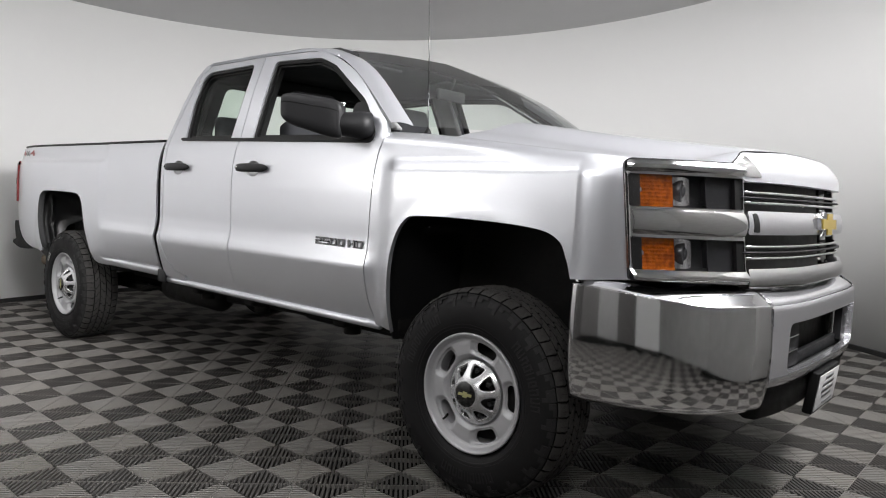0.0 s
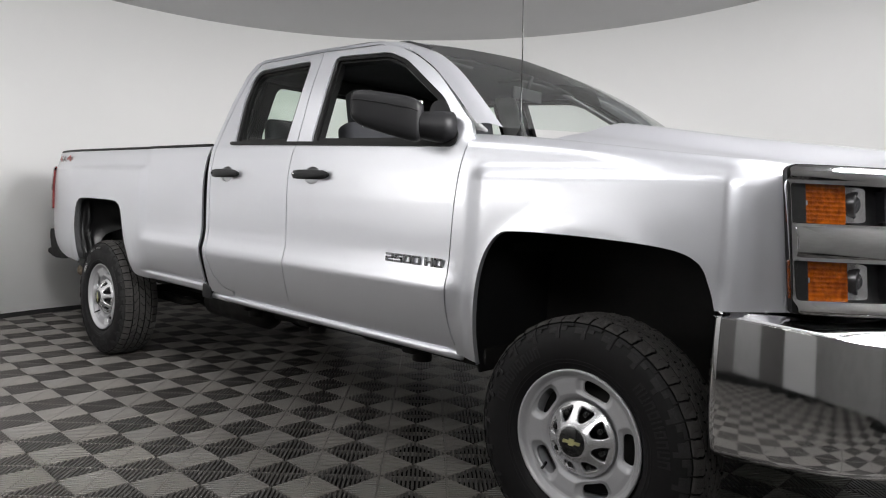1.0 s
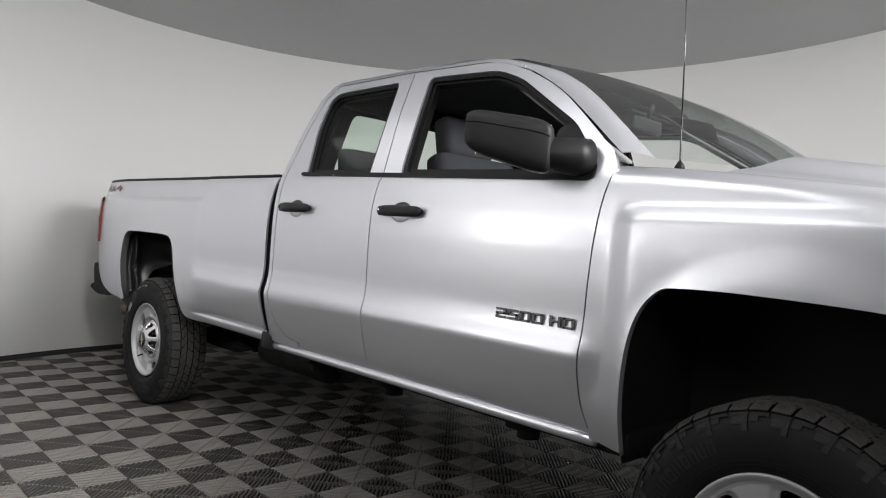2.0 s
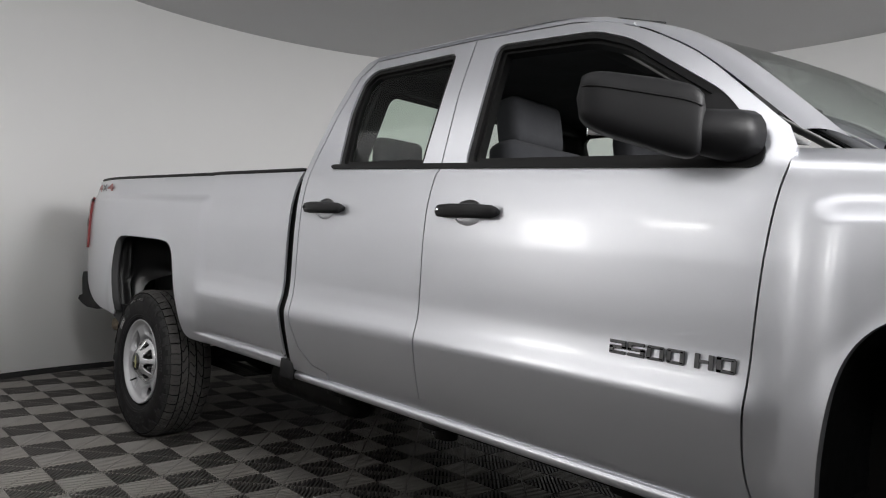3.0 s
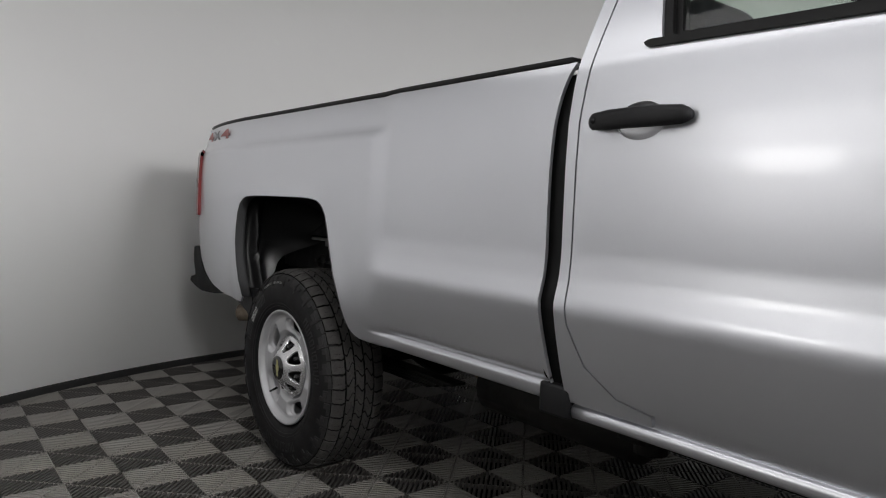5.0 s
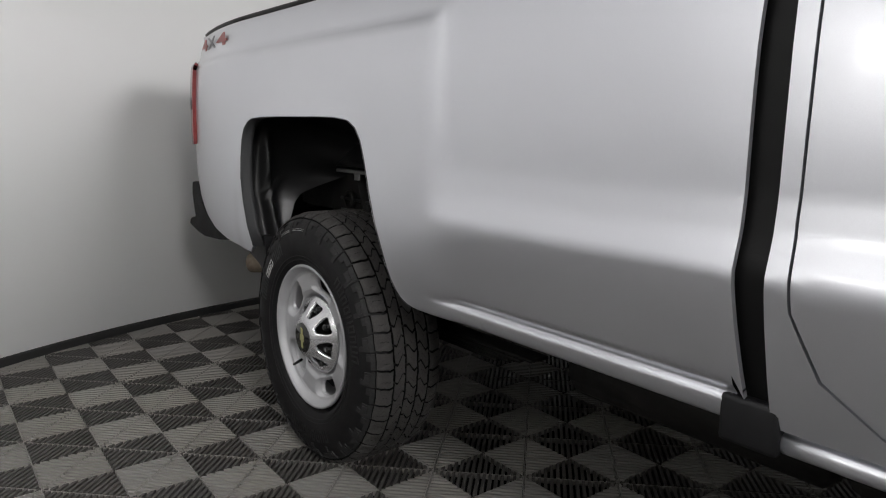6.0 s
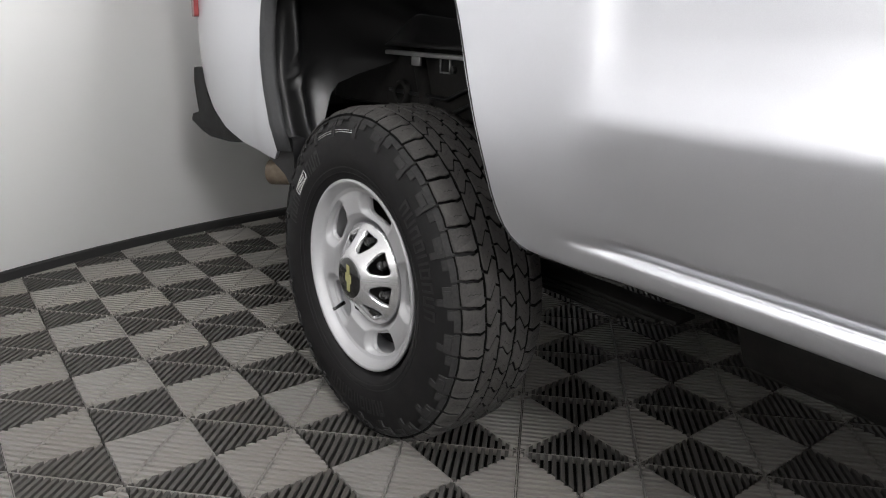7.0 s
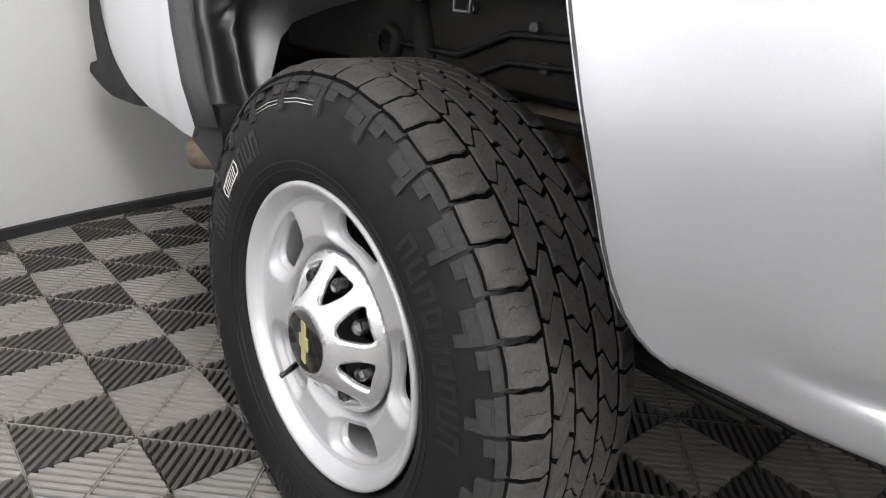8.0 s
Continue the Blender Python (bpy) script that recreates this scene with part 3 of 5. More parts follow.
def hood_z(x, y):
    """Bonnet: a raised middle with a crisp shoulder, falling to the lamps."""
    t = (0.36 - x) / 1.2
    base = wing_top(x) - 0.008 + 0.064 * (1 - (abs(y) / 0.757) ** (2.4 + 3.0 * float(smoothstep(-0.7, 0.15, x)))) + 0.012 * float(smoothstep(-0.3, 0.3, x)) * (1 - (abs(y) / 0.757) ** 6)
    dome = 0.044 * (1 - float(smoothstep(0.42, 0.64, abs(y)))) * float(smoothstep(-0.25, 0.10, t))
    return base + dome * (1 - 0.35 * float(smoothstep(-0.5, -0.95, x)))


def hood():
    def f(u, v):
        y = (2 * v - 1) * 0.757
        x0 = glass_base(y)[0] - 0.06
        edge = float(np.interp(abs(y), [0, 0.3, 0.56, 0.60, 0.665, 0.69, 0.8], [1.408, 1.404, 1.393, 1.387, 1.347, 1.340, 1.338]))
        back = 0.055 * min(max((edge - 1.31) / 0.095, 0), 2) ** 2
        lead = float(face_x(y, edge)) - 0.002 + back
        x = x0 + (lead - x0) * u
        k = float(smoothstep(0.86, 1.0, u)) ** 1.3
        return x, y, hood_z(x, y) * (1 - k) + edge * k
    grid("bonnet", f, 60, 90, PAINT, truck)
    for v in (0.0, 1.0):
        bm = bmesh.new()
        tube(bm, [Vector(f(0.60 + 0.40 * k / 40, v)) + Vector((0, 0.003 * (1 if v else -1), 0.001)) for k in range(41)], 0.0020, 6)
        part("bonnet_gap", bm, TRIM, truck)
    bm = bmesh.new()
    tube(bm, [Vector(f(1.0, 0.02 + 0.96 * k / 120)) + Vector((-0.003, 0, -0.002)) for k in range(121)], 0.0030, 6)
    part("bonnet_front_gap", bm, TRIM, truck)


# ---- bed
BED_FRONT = spline([(2.512, 0.655), (2.522, 0.80), (2.526, 0.95), (2.526, 1.20), (2.518, 1.32), (2.500, 1.40), (2.478, 1.446)])


def bed_side(s):
    back = [(5.085, 1.446), (5.115, 1.42), (5.135, 1.34), (5.145, 1.0), (5.140, 0.84), (5.10, 0.762), (4.98, 0.688), (4.85, 0.645), (4.68, 0.622), (4.42, 0.612)]
    out = BED_FRONT + back + [p for p in REAR_ARCH[::-1] if p[1] > 0.695 or p[0] > 3.9] + [(3.493, 0.692), (2.53, 0.692)]
    panel("bed_side", out, side, PAINT, truck, 0.028, 0.010, side=s)
    # rolled lower edge of the bed's side, with a groove over it
    rows = [(0.692, 0), (0.687, 0), (0.682, 0), (0.677, 0), (0.672, 0), (0.668, 0), (0.664, 0), (0.660, 0), (0.657, 0), (0.654, 0), (0.651, 0), (0.648, 0), (0.644, 0), (0.640, 0), (0.634, 0), (0.628, 0), (0.622, 0), (0.616, 0), (0.611, -0.001), (0.607, -0.003), (0.605, -0.007), (0.604, -0.014), (0.606, -0.05)]

    def rolled(u, v):
        z, back_y = rows[min(int(round(v * (len(rows) - 1))), len(rows) - 1)]
        end = float(np.interp(z, [0.604, 0.605, 0.610, 0.623, 0.650, 0.668, 0.692], [3.33, 3.385, 3.425, 3.458, 3.480, 3.488, 3.493]))
        x = end + (2.53 - end) * u ** 1.3
        fade = 1 - float(smoothstep(3.16, 3.38, x))
        y = side_at(x, z) + back_y + fade * (0.002 * math.exp(-((z - 0.628) / 0.018) ** 2) - 0.013 * math.exp(-((z - 0.656) / (0.013 if z > 0.656 else 0.008)) ** 2))
        return x, y, z
    grid("bed_lower_rail", rolled, 60, len(rows) - 1, PAINT, truck, side=s)
    # black cap on the bed rail
    bm = bmesh.new()
    path = [(x, s * (side_at(x, 1.444) - 0.035), 1.446) for x in np.linspace(2.50, 5.10, 40)]
    sweep(bm, path, [(-0.034, -0.002), (-0.038, 0.008), (-0.030, 0.016), (0.03, 0.016), (0.036, 0.008), (0.034, -0.002)])
    part("bed_rail_cap", bm, TRIM, truck)
    # inner wall of the bed
    bm = bmesh.new()
    box(bm, (2.56, s * 0.80 if s > 0 else -0.90, 1.14), (5.06, 0.90 if s > 0 else -0.80, 1.44), 0.01)
    part("bed_inner_wall", bm, PAINT, truck)
    # black sheet standing for the shade in the gap to the cab, and the bracket at its foot
    panel("gap_seal", [(2.445, 0.63), (2.545, 0.63), (2.545, 1.30), (2.52, 1.415), (2.445, 1.43)], lambda a, b: np.stack([a, side_y(a, b) - 0.022, b], 1), TRIM, truck, 0.04, 0.03, side=s)
    bm = bmesh.new()
    box(bm, (2.455, min(s * 0.88, s * 0.966), 0.572), (2.555, max(s * 0.88, s * 0.966), 0.655), 0.010)
    part("gap_bracket", bm, PLASTIC, truck)
    # tail lamp wrapping round the corner
    out = rounded([(5.085, 0.985), (5.172, 0.985), (5.165, 1.335), (5.066, 1.335)], 0.02)
    panel("tail_lamp", out, lambda a, b: np.stack([a, side_y(a, b) + 0.015, b], 1), RED, truck, 0.02, 0.06, side=s, label="red tail lamp")
    panel("reverse_lens", rounded([(5.115, 1.135), (5.168, 1.135), (5.168, 1.185), (5.115, 1.185)], 0.008), lambda a, b: np.stack([a, side_y(a, b) + 0.019, b], 1), LAMP_BOWL, truck, 0.02, 0.01, side=s)


def bed_rest():
    bm = bmesh.new()
    box(bm, (2.56, -0.60, 0.90), (5.10, 0.60, 0.95), 0.005)
    part("bed_floor", bm, PAINT, truck)
    bm = bmesh.new()
    box(bm, (2.56, -0.90, 0.68), (2.59, 0.90, 1.44), 0.008)
    part("bed_front_wall", bm, PAINT, truck)
    bm = bmesh.new()
    box(bm, (5.10, -0.80, 0.80), (5.18, 0.80, 1.44), 0.02)
    part("tailgate", bm, PAINT, truck)


# ---- wheels
def tyre_profile():
    return [(0.213, 0.050), (0.229, 0.096), (0.2365, 0.116), (0.243, 0.1225), (0.262, 0.131), (0.295, 0.136), (0.330, 0.135), (0.360, 0.128), (0.378, 0.117), (0.386, 0.106), (0.3885, 0.09), (0.389, 0.0)]


TYRE_R = 0.406


def build_wheel():
    """One wheel round the y axis, its outer face towards +y."""
    w = new("wheel")
    w.parent = truck
    prof = tyre_profile()
    full = prof + [(r, -y) for r, y in reversed(prof[:-1])]
    bm = bmesh.new()
    lathe(bm, full, 96)
    # a flat where the tyre stands
    for v in bm.verts:
        v.co.z = max(v.co.z, -0.404)
    tyre = part("tyre", bm, RUBBER, w, "black all-terrain tyre")

    # tread blocks: outline in (turn, width) bent round the carcass
    bm = bmesh.new()

    def block(poly, r_top, r_low=0.383, taper=0.0012):
        cx = sum(p[0] for p in poly) / len(poly)
        cy = sum(p[1] for p in poly) / len(poly)

        def at(s, y, r):
            a = s / TYRE_R
            drop = 0.012 * max(0, (abs(y) - 0.075) / 0.035) ** 2
            rr = r - drop
            p = Vector((rr * math.cos(a), y, rr * math.sin(a)))
            p.z = max(p.z, -0.404)
            return p
        hi = [bm.verts.new(at(cx + (s - cx) * (1 - 0.06), cy + (y - cy) * (1 - 0.06), r_top)) for s, y in poly]
        mid = [bm.verts.new(at(s, y, r_top - 0.0025)) for s, y in poly]
        lo = [bm.verts.new(at(s, y, r_low)) for s, y in poly]
        n = len(poly)
        bm.faces.new(hi)
        for k in range(n):
            bm.faces.new((mid[k], mid[(k + 1) % n], hi[(k + 1) % n], hi[k]))
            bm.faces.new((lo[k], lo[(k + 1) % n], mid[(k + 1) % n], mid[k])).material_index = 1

    def sipe(s0, ya, yb, wave):
        """A thin zigzag cut across a block, its shade drawn as a near-black strip."""
        def at(s, y):
            a, rr = s / TYRE_R, TYRE_R + 0.0005 - 0.012 * max(0, (abs(y) - 0.075) / 0.035) ** 2
            return bm.verts.new((rr * math.cos(a), y, max(rr * math.sin(a), -0.4035)))
        rows = []
        for k in range(6):
            y, z = ya + (yb - ya) * k / 5, s0 + (0.0012 if k % 2 else -0.0012) + 0.5 * (wave(0.2 + 0.12 * k) - wave(0.5))
            rows.append((at(z - 0.0004, y), at(z + 0.0004, y)))
        for p, q in zip(rows, rows[1:]):
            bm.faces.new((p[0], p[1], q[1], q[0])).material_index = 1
    n = 46
    pitch = 2 * math.pi * TYRE_R / n
    rr = random.Random(3)

    def row(y0, y1, phase, wave, gap, zig, m=4):
        """One ring of blocks between y0 and y1, with wavy ends."""
        for k in range(n):
            s0 = (k + phase) * pitch + rr.uniform(-0.0012, 0.0012)
            lead = [(s0 + wave(j / m), y0 + (y1 - y0) * j / m) for j in range(m + 1)]
            tail = [(s0 + pitch - gap + wave(j / m), y0 + (y1 - y0) * j / m) for j in range(m + 1)]
            kink = zig if k % 2 else -zig
            hi = [(s0 + pitch * 0.5 + wave(1), y1 + kink * 0.6)]
            lo = [(s0 + pitch * 0.5 + wave(0), y0 + zig)]
            block(lead + hi + tail[::-1] + lo, TYRE_R)
            c, part_w = rr.choice((0.35, 0.5, 0.62)), rr.uniform(0.14, 0.30)
            sipe(s0 + (pitch - gap) * c + wave(0.5), y0 + (y1 - y0) * (0.5 - part_w), y0 + (y1 - y0) * (0.5 + part_w), wave)
    for sgn, ph in ((1, 0.0), (-1, 0.5)):
        row(sgn * 0.064, sgn * 0.1125, ph, lambda t: 0.0035 * math.sin(math.pi * t * 1.3) + 0.002 * math.sin(9 * t), 0.0068, 0.0016 * sgn)
        row(sgn * 0.0235, sgn * 0.0585, ph + 0.42, lambda t: 0.020 * float(smoothstep(0.15, 0.85, t)) - 0.006 * math.sin(2 * math.pi * t), 0.0068, 0.0022 * sgn)
    row(-0.0185, 0.0185, 0.2, lambda t: 0.010 * math.sin(2 * math.pi * t * 0.9) - 0.010 * t, 0.0068, 0.0016)
    bmesh.ops.recalc_face_normals(bm, faces=bm.faces)
    tread = part("tread", bm, TREAD, tyre, "chunky tread blocks", smooth=False)
    tagged(tread, kind="stuff")
    # second slot darkens block walls and sipes as if shaded
    tread.data.materials.append(GROOVE_SHADE)

    # stepped lugs and raised bars on the sidewall
    bm = bmesh.new()

    def pad(a0, a1, r0, r1, lift, m=4):
        def at(a, r, l):
            y = float(np.interp(r, [p[0] for p in prof], [p[1] for p in prof])) + l
            return bm.verts.new((r * math.cos(a), y, max(r * math.sin(a), -0.403)))
        for sgn in (1,):
            top = [[at(a0 + (a1 - a0) * i / m, r0 + (r1 - r0) * j / 2, lift) for j in range(3)] for i in range(m + 1)]
            low = [[at(a0 + (a1 - a0) * i / m, r0 + (r1 - r0) * j / 2, -0.002) for j in range(3)] for i in range(m + 1)]
            for i in range(m):
                for j in range(2):
                    bm.faces.new((top[i][j], top[i + 1][j], top[i + 1][j + 1], top[i][j + 1]))
                bm.faces.new((top[i][0], low[i][0], low[i + 1][0], top[i + 1][0]))
                bm.faces.new((top[i][2], top[i + 1][2], low[i + 1][2], low[i][2]))
            for i in (0, m):
                for j in range(2):
                    bm.faces.new((top[i][j], top[i][j + 1], low[i][j + 1], low[i][j]))
    da = 2 * math.pi / n
    for k in range(n):
        a = k * da
        pad(a + 0.03 * da, a + 0.92 * da, 0.377, 0.391, 0.0065)
        if k % 2:
            pad(a + 0.10 * da, a + 0.92 * da, 0.357, 0.377, 0.0048)
            pad(a + 0.62 * da, a + 0.92 * da, 0.340, 0.357, 0.0042)
            pad(a + 0.25 * da, a + 0.75 * da, 0.362, 0.373, 0.0068)
        else:
            pad(a + 0.03 * da, a + 0.45 * da, 0.364, 0.377, 0.0045)
    tagged(part("sidewall_lug", bm, LUG, tyre, smooth=False), kind="stuff")
    bm = bmesh.new()
    for start in (0.25, 2.3, 4.25):
        a = start
        for k in range(9):
            wd = 0.075
            pad(a, a + 0.018, 0.292, 0.330, 0.0009, 2)
            pad(a + wd - 0.024, a + wd - 0.006, 0.292, 0.330, 0.0009, 2)
            if k % 3 != 1:
                pad(a, a + wd - 0.006, 0.322, 0.330, 0.0009, 2)
            if k % 2:
                pad(a, a + wd - 0.006, 0.292, 0.300, 0.0009, 2)
            a += wd + 0.018
    for r in (0.256, 0.268):
        for i in range(24):
            pad(i * math.pi / 12, (i + 1) * math.pi / 12, r, r + 0.0025, 0.0012, 4)
    tagged(part("sidewall_bar", bm, LETTER, tyre, smooth=False), kind="stuff")

    # rim
    bm = bmesh.new()
    lathe(bm, [(0.17, -0.10), (0.200, -0.09), (0.205, 0.03), (0.207, 0.062), (0.212, 0.070), (0.2180, 0.090), (0.2225, 0.108), (0.2272, 0.1208), (0.2310, 0.1235), (0.2350, 0.1238), (0.238, 0.121), (0.238, 0.113), (0.232, 0.108), (0.205, 0.098)], 96)
    rim = part("rim", bm, WHEEL, w, "silver painted steel wheel rim")
    slots = [radians(75 + 72 * k) for k in range(5)]

    # stamped disc: rings of quads, pressed in round five slots
    rs = np.concatenate([np.linspace(0.112, 0.146, 14), np.linspace(0.1475, 0.207, 42), np.linspace(0.2085, 0.2275, 14)])
    na = 320
    fine = np.arange(0.10, 0.24, 0.0005)
    flat = np.interp(fine, [0.10, 0.116, 0.128, 0.140, 0.152, 0.190, 0.205, 0.2130, 0.2180, 0.2225, 0.2275, 0.24], [0.056, 0.057, 0.066, 0.086, 0.096, 0.099, 0.098, 0.1000, 0.1065, 0.1155, 0.1215, 0.1215])
    ker = np.exp(-0.5 * (np.arange(-12, 13) * 0.0005 / 0.0018) ** 2)
    flat = np.convolve(np.pad(flat, 12, mode="edge"), ker / ker.sum(), mode="valid")

    def slot_at(a, r):
        """Distance measure to the nearest slot: 1 on its edge."""
        c = min(slots, key=lambda q: abs((a - q + math.pi) % (2 * math.pi) - math.pi))
        d = (a - c + math.pi) % (2 * math.pi) - math.pi
        return (abs(d * 0.1765 / 0.051) ** 3.2 + abs((r - 0.1765) / 0.0255) ** 3.2) ** (1 / 3.2), c, d
    bm = bmesh.new()
    vs, inner = {}, {}
    for i, r in enumerate(rs):
        for j in range(na):
            a = 2 * math.pi * j / na
            g, c, d = slot_at(a, r)
            inner[i, j] = g < 1
            aa, ra = a, r
            if g < 1:
                k = 1 / max(g, 0.3)
                aa, ra, g = c + d * k, 0.1765 + (r - 0.1765) * k, 1.0
            y = float(np.interp(ra, fine, flat)) - 0.015 * (1 - float(smoothstep(1.02, 1.45, g)))
            vs[i, j] = (-ra * math.cos(aa), y, ra * math.sin(aa))
    made = {}

    def vert(i, j):
        if (i, j) not in made:
            made[i, j] = bm.verts.new(vs[i, j])
        return made[i, j]
    for i in range(len(rs) - 1):
        for j in range(na):
            q = [(i, j), (i + 1, j), (i + 1, (j + 1) % na), (i, (j + 1) % na)]
            if all(inner[p] for p in q):
                continue
            bm.faces.new([vert(*p) for p in q])
    bmesh.ops.recalc_face_normals(bm, faces=bm.faces)
    rim_edges = [e for e in bm.edges if e.is_boundary and 0.13 < math.hypot(e.verts[0].co.x, e.verts[0].co.z) < 0.215]
    ext = bmesh.ops.extrude_edge_only(bm, edges=rim_edges)["geom"]
    bmesh.ops.translate(bm, verts=[g for g in ext if isinstance(g, bmesh.types.BMVert)], vec=(0, -0.012, 0))
    bmesh.ops.recalc_face_normals(bm, faces=bm.faces)
    part("wheel_disc", bm, WHEEL, rim)
    # hub cap with eight windows
    def cap_y(u, v):
        r = np.hypot(u, v)
        return np.interp(r, [0.0, 0.050, 0.056, 0.063, 0.129], [0.142, 0.142, 0.141, 0.136, 0.083])
    wins = []
    for k in range(8):
        s = radians(22.5 + 45 * k + 8)
        c, d = math.cos(s), math.sin(s)
        q = [(0.070, -0.009), (0.070, 0.009), (0.094, 0.026), (0.112, 0.029), (0.112, -0.029), (0.094, -0.026)]
        wins.append(rounded([(r * c - t * d, r * d + t * c) for r, t in q], 0.008, 3))
    rim_c = [(0.129 * math.cos(2 * math.pi * k / 72), 0.129 * math.sin(2 * math.pi * k / 72)) for k in range(72)]
    cap = panel("hub_cap", rim_c, lambda u, v: np.stack([-u, cap_y(u, v), v], 1), CAP, w, 0.0045, 0.012, wins, label="bright ribbed centre cap")
    bm = bmesh.new()
    bm.from_mesh(cap.data)
    bmesh.ops.remove_doubles(bm, verts=bm.verts, dist=0.0004)
    bm.to_mesh(cap.data)
    bm.free()
    cap.data.set_sharp_from_angle(angle=radians(40))
    bm = bmesh.new()
    lathe(bm, [(0.0005, 0.1440), (0.047, 0.1440), (0.049, 0.1425), (0.049, 0.130)], 40)
    part("cap_disc", bm, BLACK_GLOSS, cap)
    bm = bmesh.new()
    bow = [(-0.034, -0.007), (-0.031, 0.004), (-0.010, 0.004), (-0.008, 0.0105), (0.012, 0.0105), (0.010, 0.004), (0.034, 0.005), (0.031, -0.006), (0.010, -0.006), (0.008, -0.0125), (-0.012, -0.0125), (-0.010, -0.006)]
    lo = [bm.verts.new((-x, 0.1443, z + 0.001)) for x, z in bow]
    hi = [bm.verts.new((-x, 0.1465, z + 0.001)) for x, z in bow]
    bm.faces.new(hi)
    for k in range(12):
        bm.faces.new((lo[k], lo[(k + 1) % 12], hi[(k + 1) % 12], hi[k]))
    bmesh.ops.recalc_face_normals(bm, faces=bm.faces)
    part("cap_emblem", bm, PALE_GOLD, cap, "plain pale gold emblem", smooth=False)
    for k in range(8):
        s = radians(22.5 + 45 * k + 8)
        bm = bmesh.new()
        lathe(bm, [(0.0005, 0.110), (0.008, 0.110), (0.0115, 0.105), (0.0115, 0.080), (0.015, 0.076), (0.015, 0.060)], 6)
        bmesh.ops.translate(bm, verts=bm.verts, vec=(-0.093 * math.cos(s), 0, 0.093 * math.sin(s)))
        part("lug_nut", bm, BLACK_GLOSS, w, smooth=False)
    bm = bmesh.new()
    tube(bm, [(0.136, 0.08, -0.124), (0.132, 0.096, -0.128), (0.130, 0.106, -0.131), (0.129, 0.116, -0.133)], [0.006, 0.0055, 0.0045, 0.0048], 8)
    part("valve_stem", bm, BLACK_GLOSS, w)
    # brake disc and hub behind
    bm = bmesh.new()
    lathe(bm, [(0.03, 0.028), (0.196, 0.028), (0.199, 0.02), (0.199, -0.05), (0.05, -0.05)], 48)
    part("brake_disc", bm, UNDER, w)
    return w


WHEEL_Z, WHEEL_Y, BASE_X = 0.400, 0.862, 4.016


def wheels():
    w = build_wheel()
    w.matrix_basis = pose(-0.015, WHEEL_Y, 0.416)
    w.scale = (1.012, 1.0, 1.012)
    tyre = next(o for o in w.children if o.name.startswith("tyre"))
    tyre.matrix_basis = pose(0, 0, -0.005) @ Matrix.Diagonal((1.028, 1, 1.028, 1))
    copy_thing(w, pose(-0.015, -WHEEL_Y, 0.426, 0, 0, 180))
    w.scale = (1, 1, 1)
    tyre.matrix_basis = pose(0, 0, -0.008) @ Matrix.Diagonal((1.022, 1, 1.022, 1))
    back = copy_thing(w, pose(BASE_X - 0.031, WHEEL_Y, 0.394))
    for o in back.children:
        if o.name.startswith("hub_cap"):
            o.matrix_basis = pose(0, 0, 0, 0, 90, 0)
    # chalky mark on the tyre's side
    prof = tyre_profile()

    def on_side(a, r):
        return r * math.cos(a), float(np.interp(r, [p[0] for p in prof], [p[1] for p in prof])) + 0.0012, r * math.sin(a)
    bm = bmesh.new()
    c = radians(36.5)
    ring_p = [(c + 0.11 * u, 0.314 + 0.011 * v) for u, v in ((-1, -1), (0, -1), (1, -1), (1.08, 0), (1, 1), (0, 1), (-1, 1), (-1.08, 0), (-1, -1))]
    tube(bm, [on_side(a, r) for a, r in ring_p], 0.0011, 5)
    for k in range(7):
        u = c - 0.09 + 0.026 * k
        tube(bm, [on_side(u, 0.306), on_side(u + 0.012, 0.322)], 0.0008, 4)
    for r in (0.350, 0.355):
        tube(bm, [on_side(radians(62 + 7 * k), r) for k in range(5)], 0.0007, 4)
    tagged(part("chalk_mark", bm, WHITE_MARK, back, "faint white mark on the tyre wall"), kind="stuff")
    copy_thing(w, pose(BASE_X - 0.031, -WHEEL_Y, 0.407, 0, 0, 180))
    tyre.matrix_basis = pose(0, 0, -0.005) @ Matrix.Diagonal((1.028, 1, 1.028, 1))
    w.scale = (1.012, 1.0, 1.012)


# ---- wheel housings and underside
def housing(name, arch, y_in, s, centre, draw, rib=0.0, low=0.0):
    """A liner from the arch inwards, drawn towards the wheel as it goes in; its inner edge swings out by low at its foot."""
    pts = resample(arch, 0.03, False)
    c = Vector(centre)

    def f(u, v):
        k = u * (len(pts) - 1)
        i = min(int(k), len(pts) - 2)
        p = pts[i].lerp(pts[i + 1], k - i)
        y0 = side_at(p[0], p[1]) - 0.007
        out = (p - c).normalized()
        foot = 1 - float(smoothstep(0.80, 1.0, p[1])) if low else 0.0
        g = p + out * (0.03 * math.sin(min(v * 8, 1) * math.pi / 2)) - out * draw * v ** 2.6 * (1 - 0.75 * foot)
        inner = float(np.interp(p[1], [0.60, 0.72, 0.81, 0.86, 0.90], [y_in + low, y_in + 0.88 * low, y_in + 0.75 * low, y_in + 0.35 * low, y_in]))
        depth = (y0 - inner) * v
        g = g - out * rib * math.exp(-((depth - 0.098) / 0.016) ** 2) * (1 - float(smoothstep(0.94, 1.07, p[1])))
        return g[0], y0 - depth, g[1]
    grid(name, f, 80, 56, LINER, truck, "black plastic wheel housing liner", side=s)


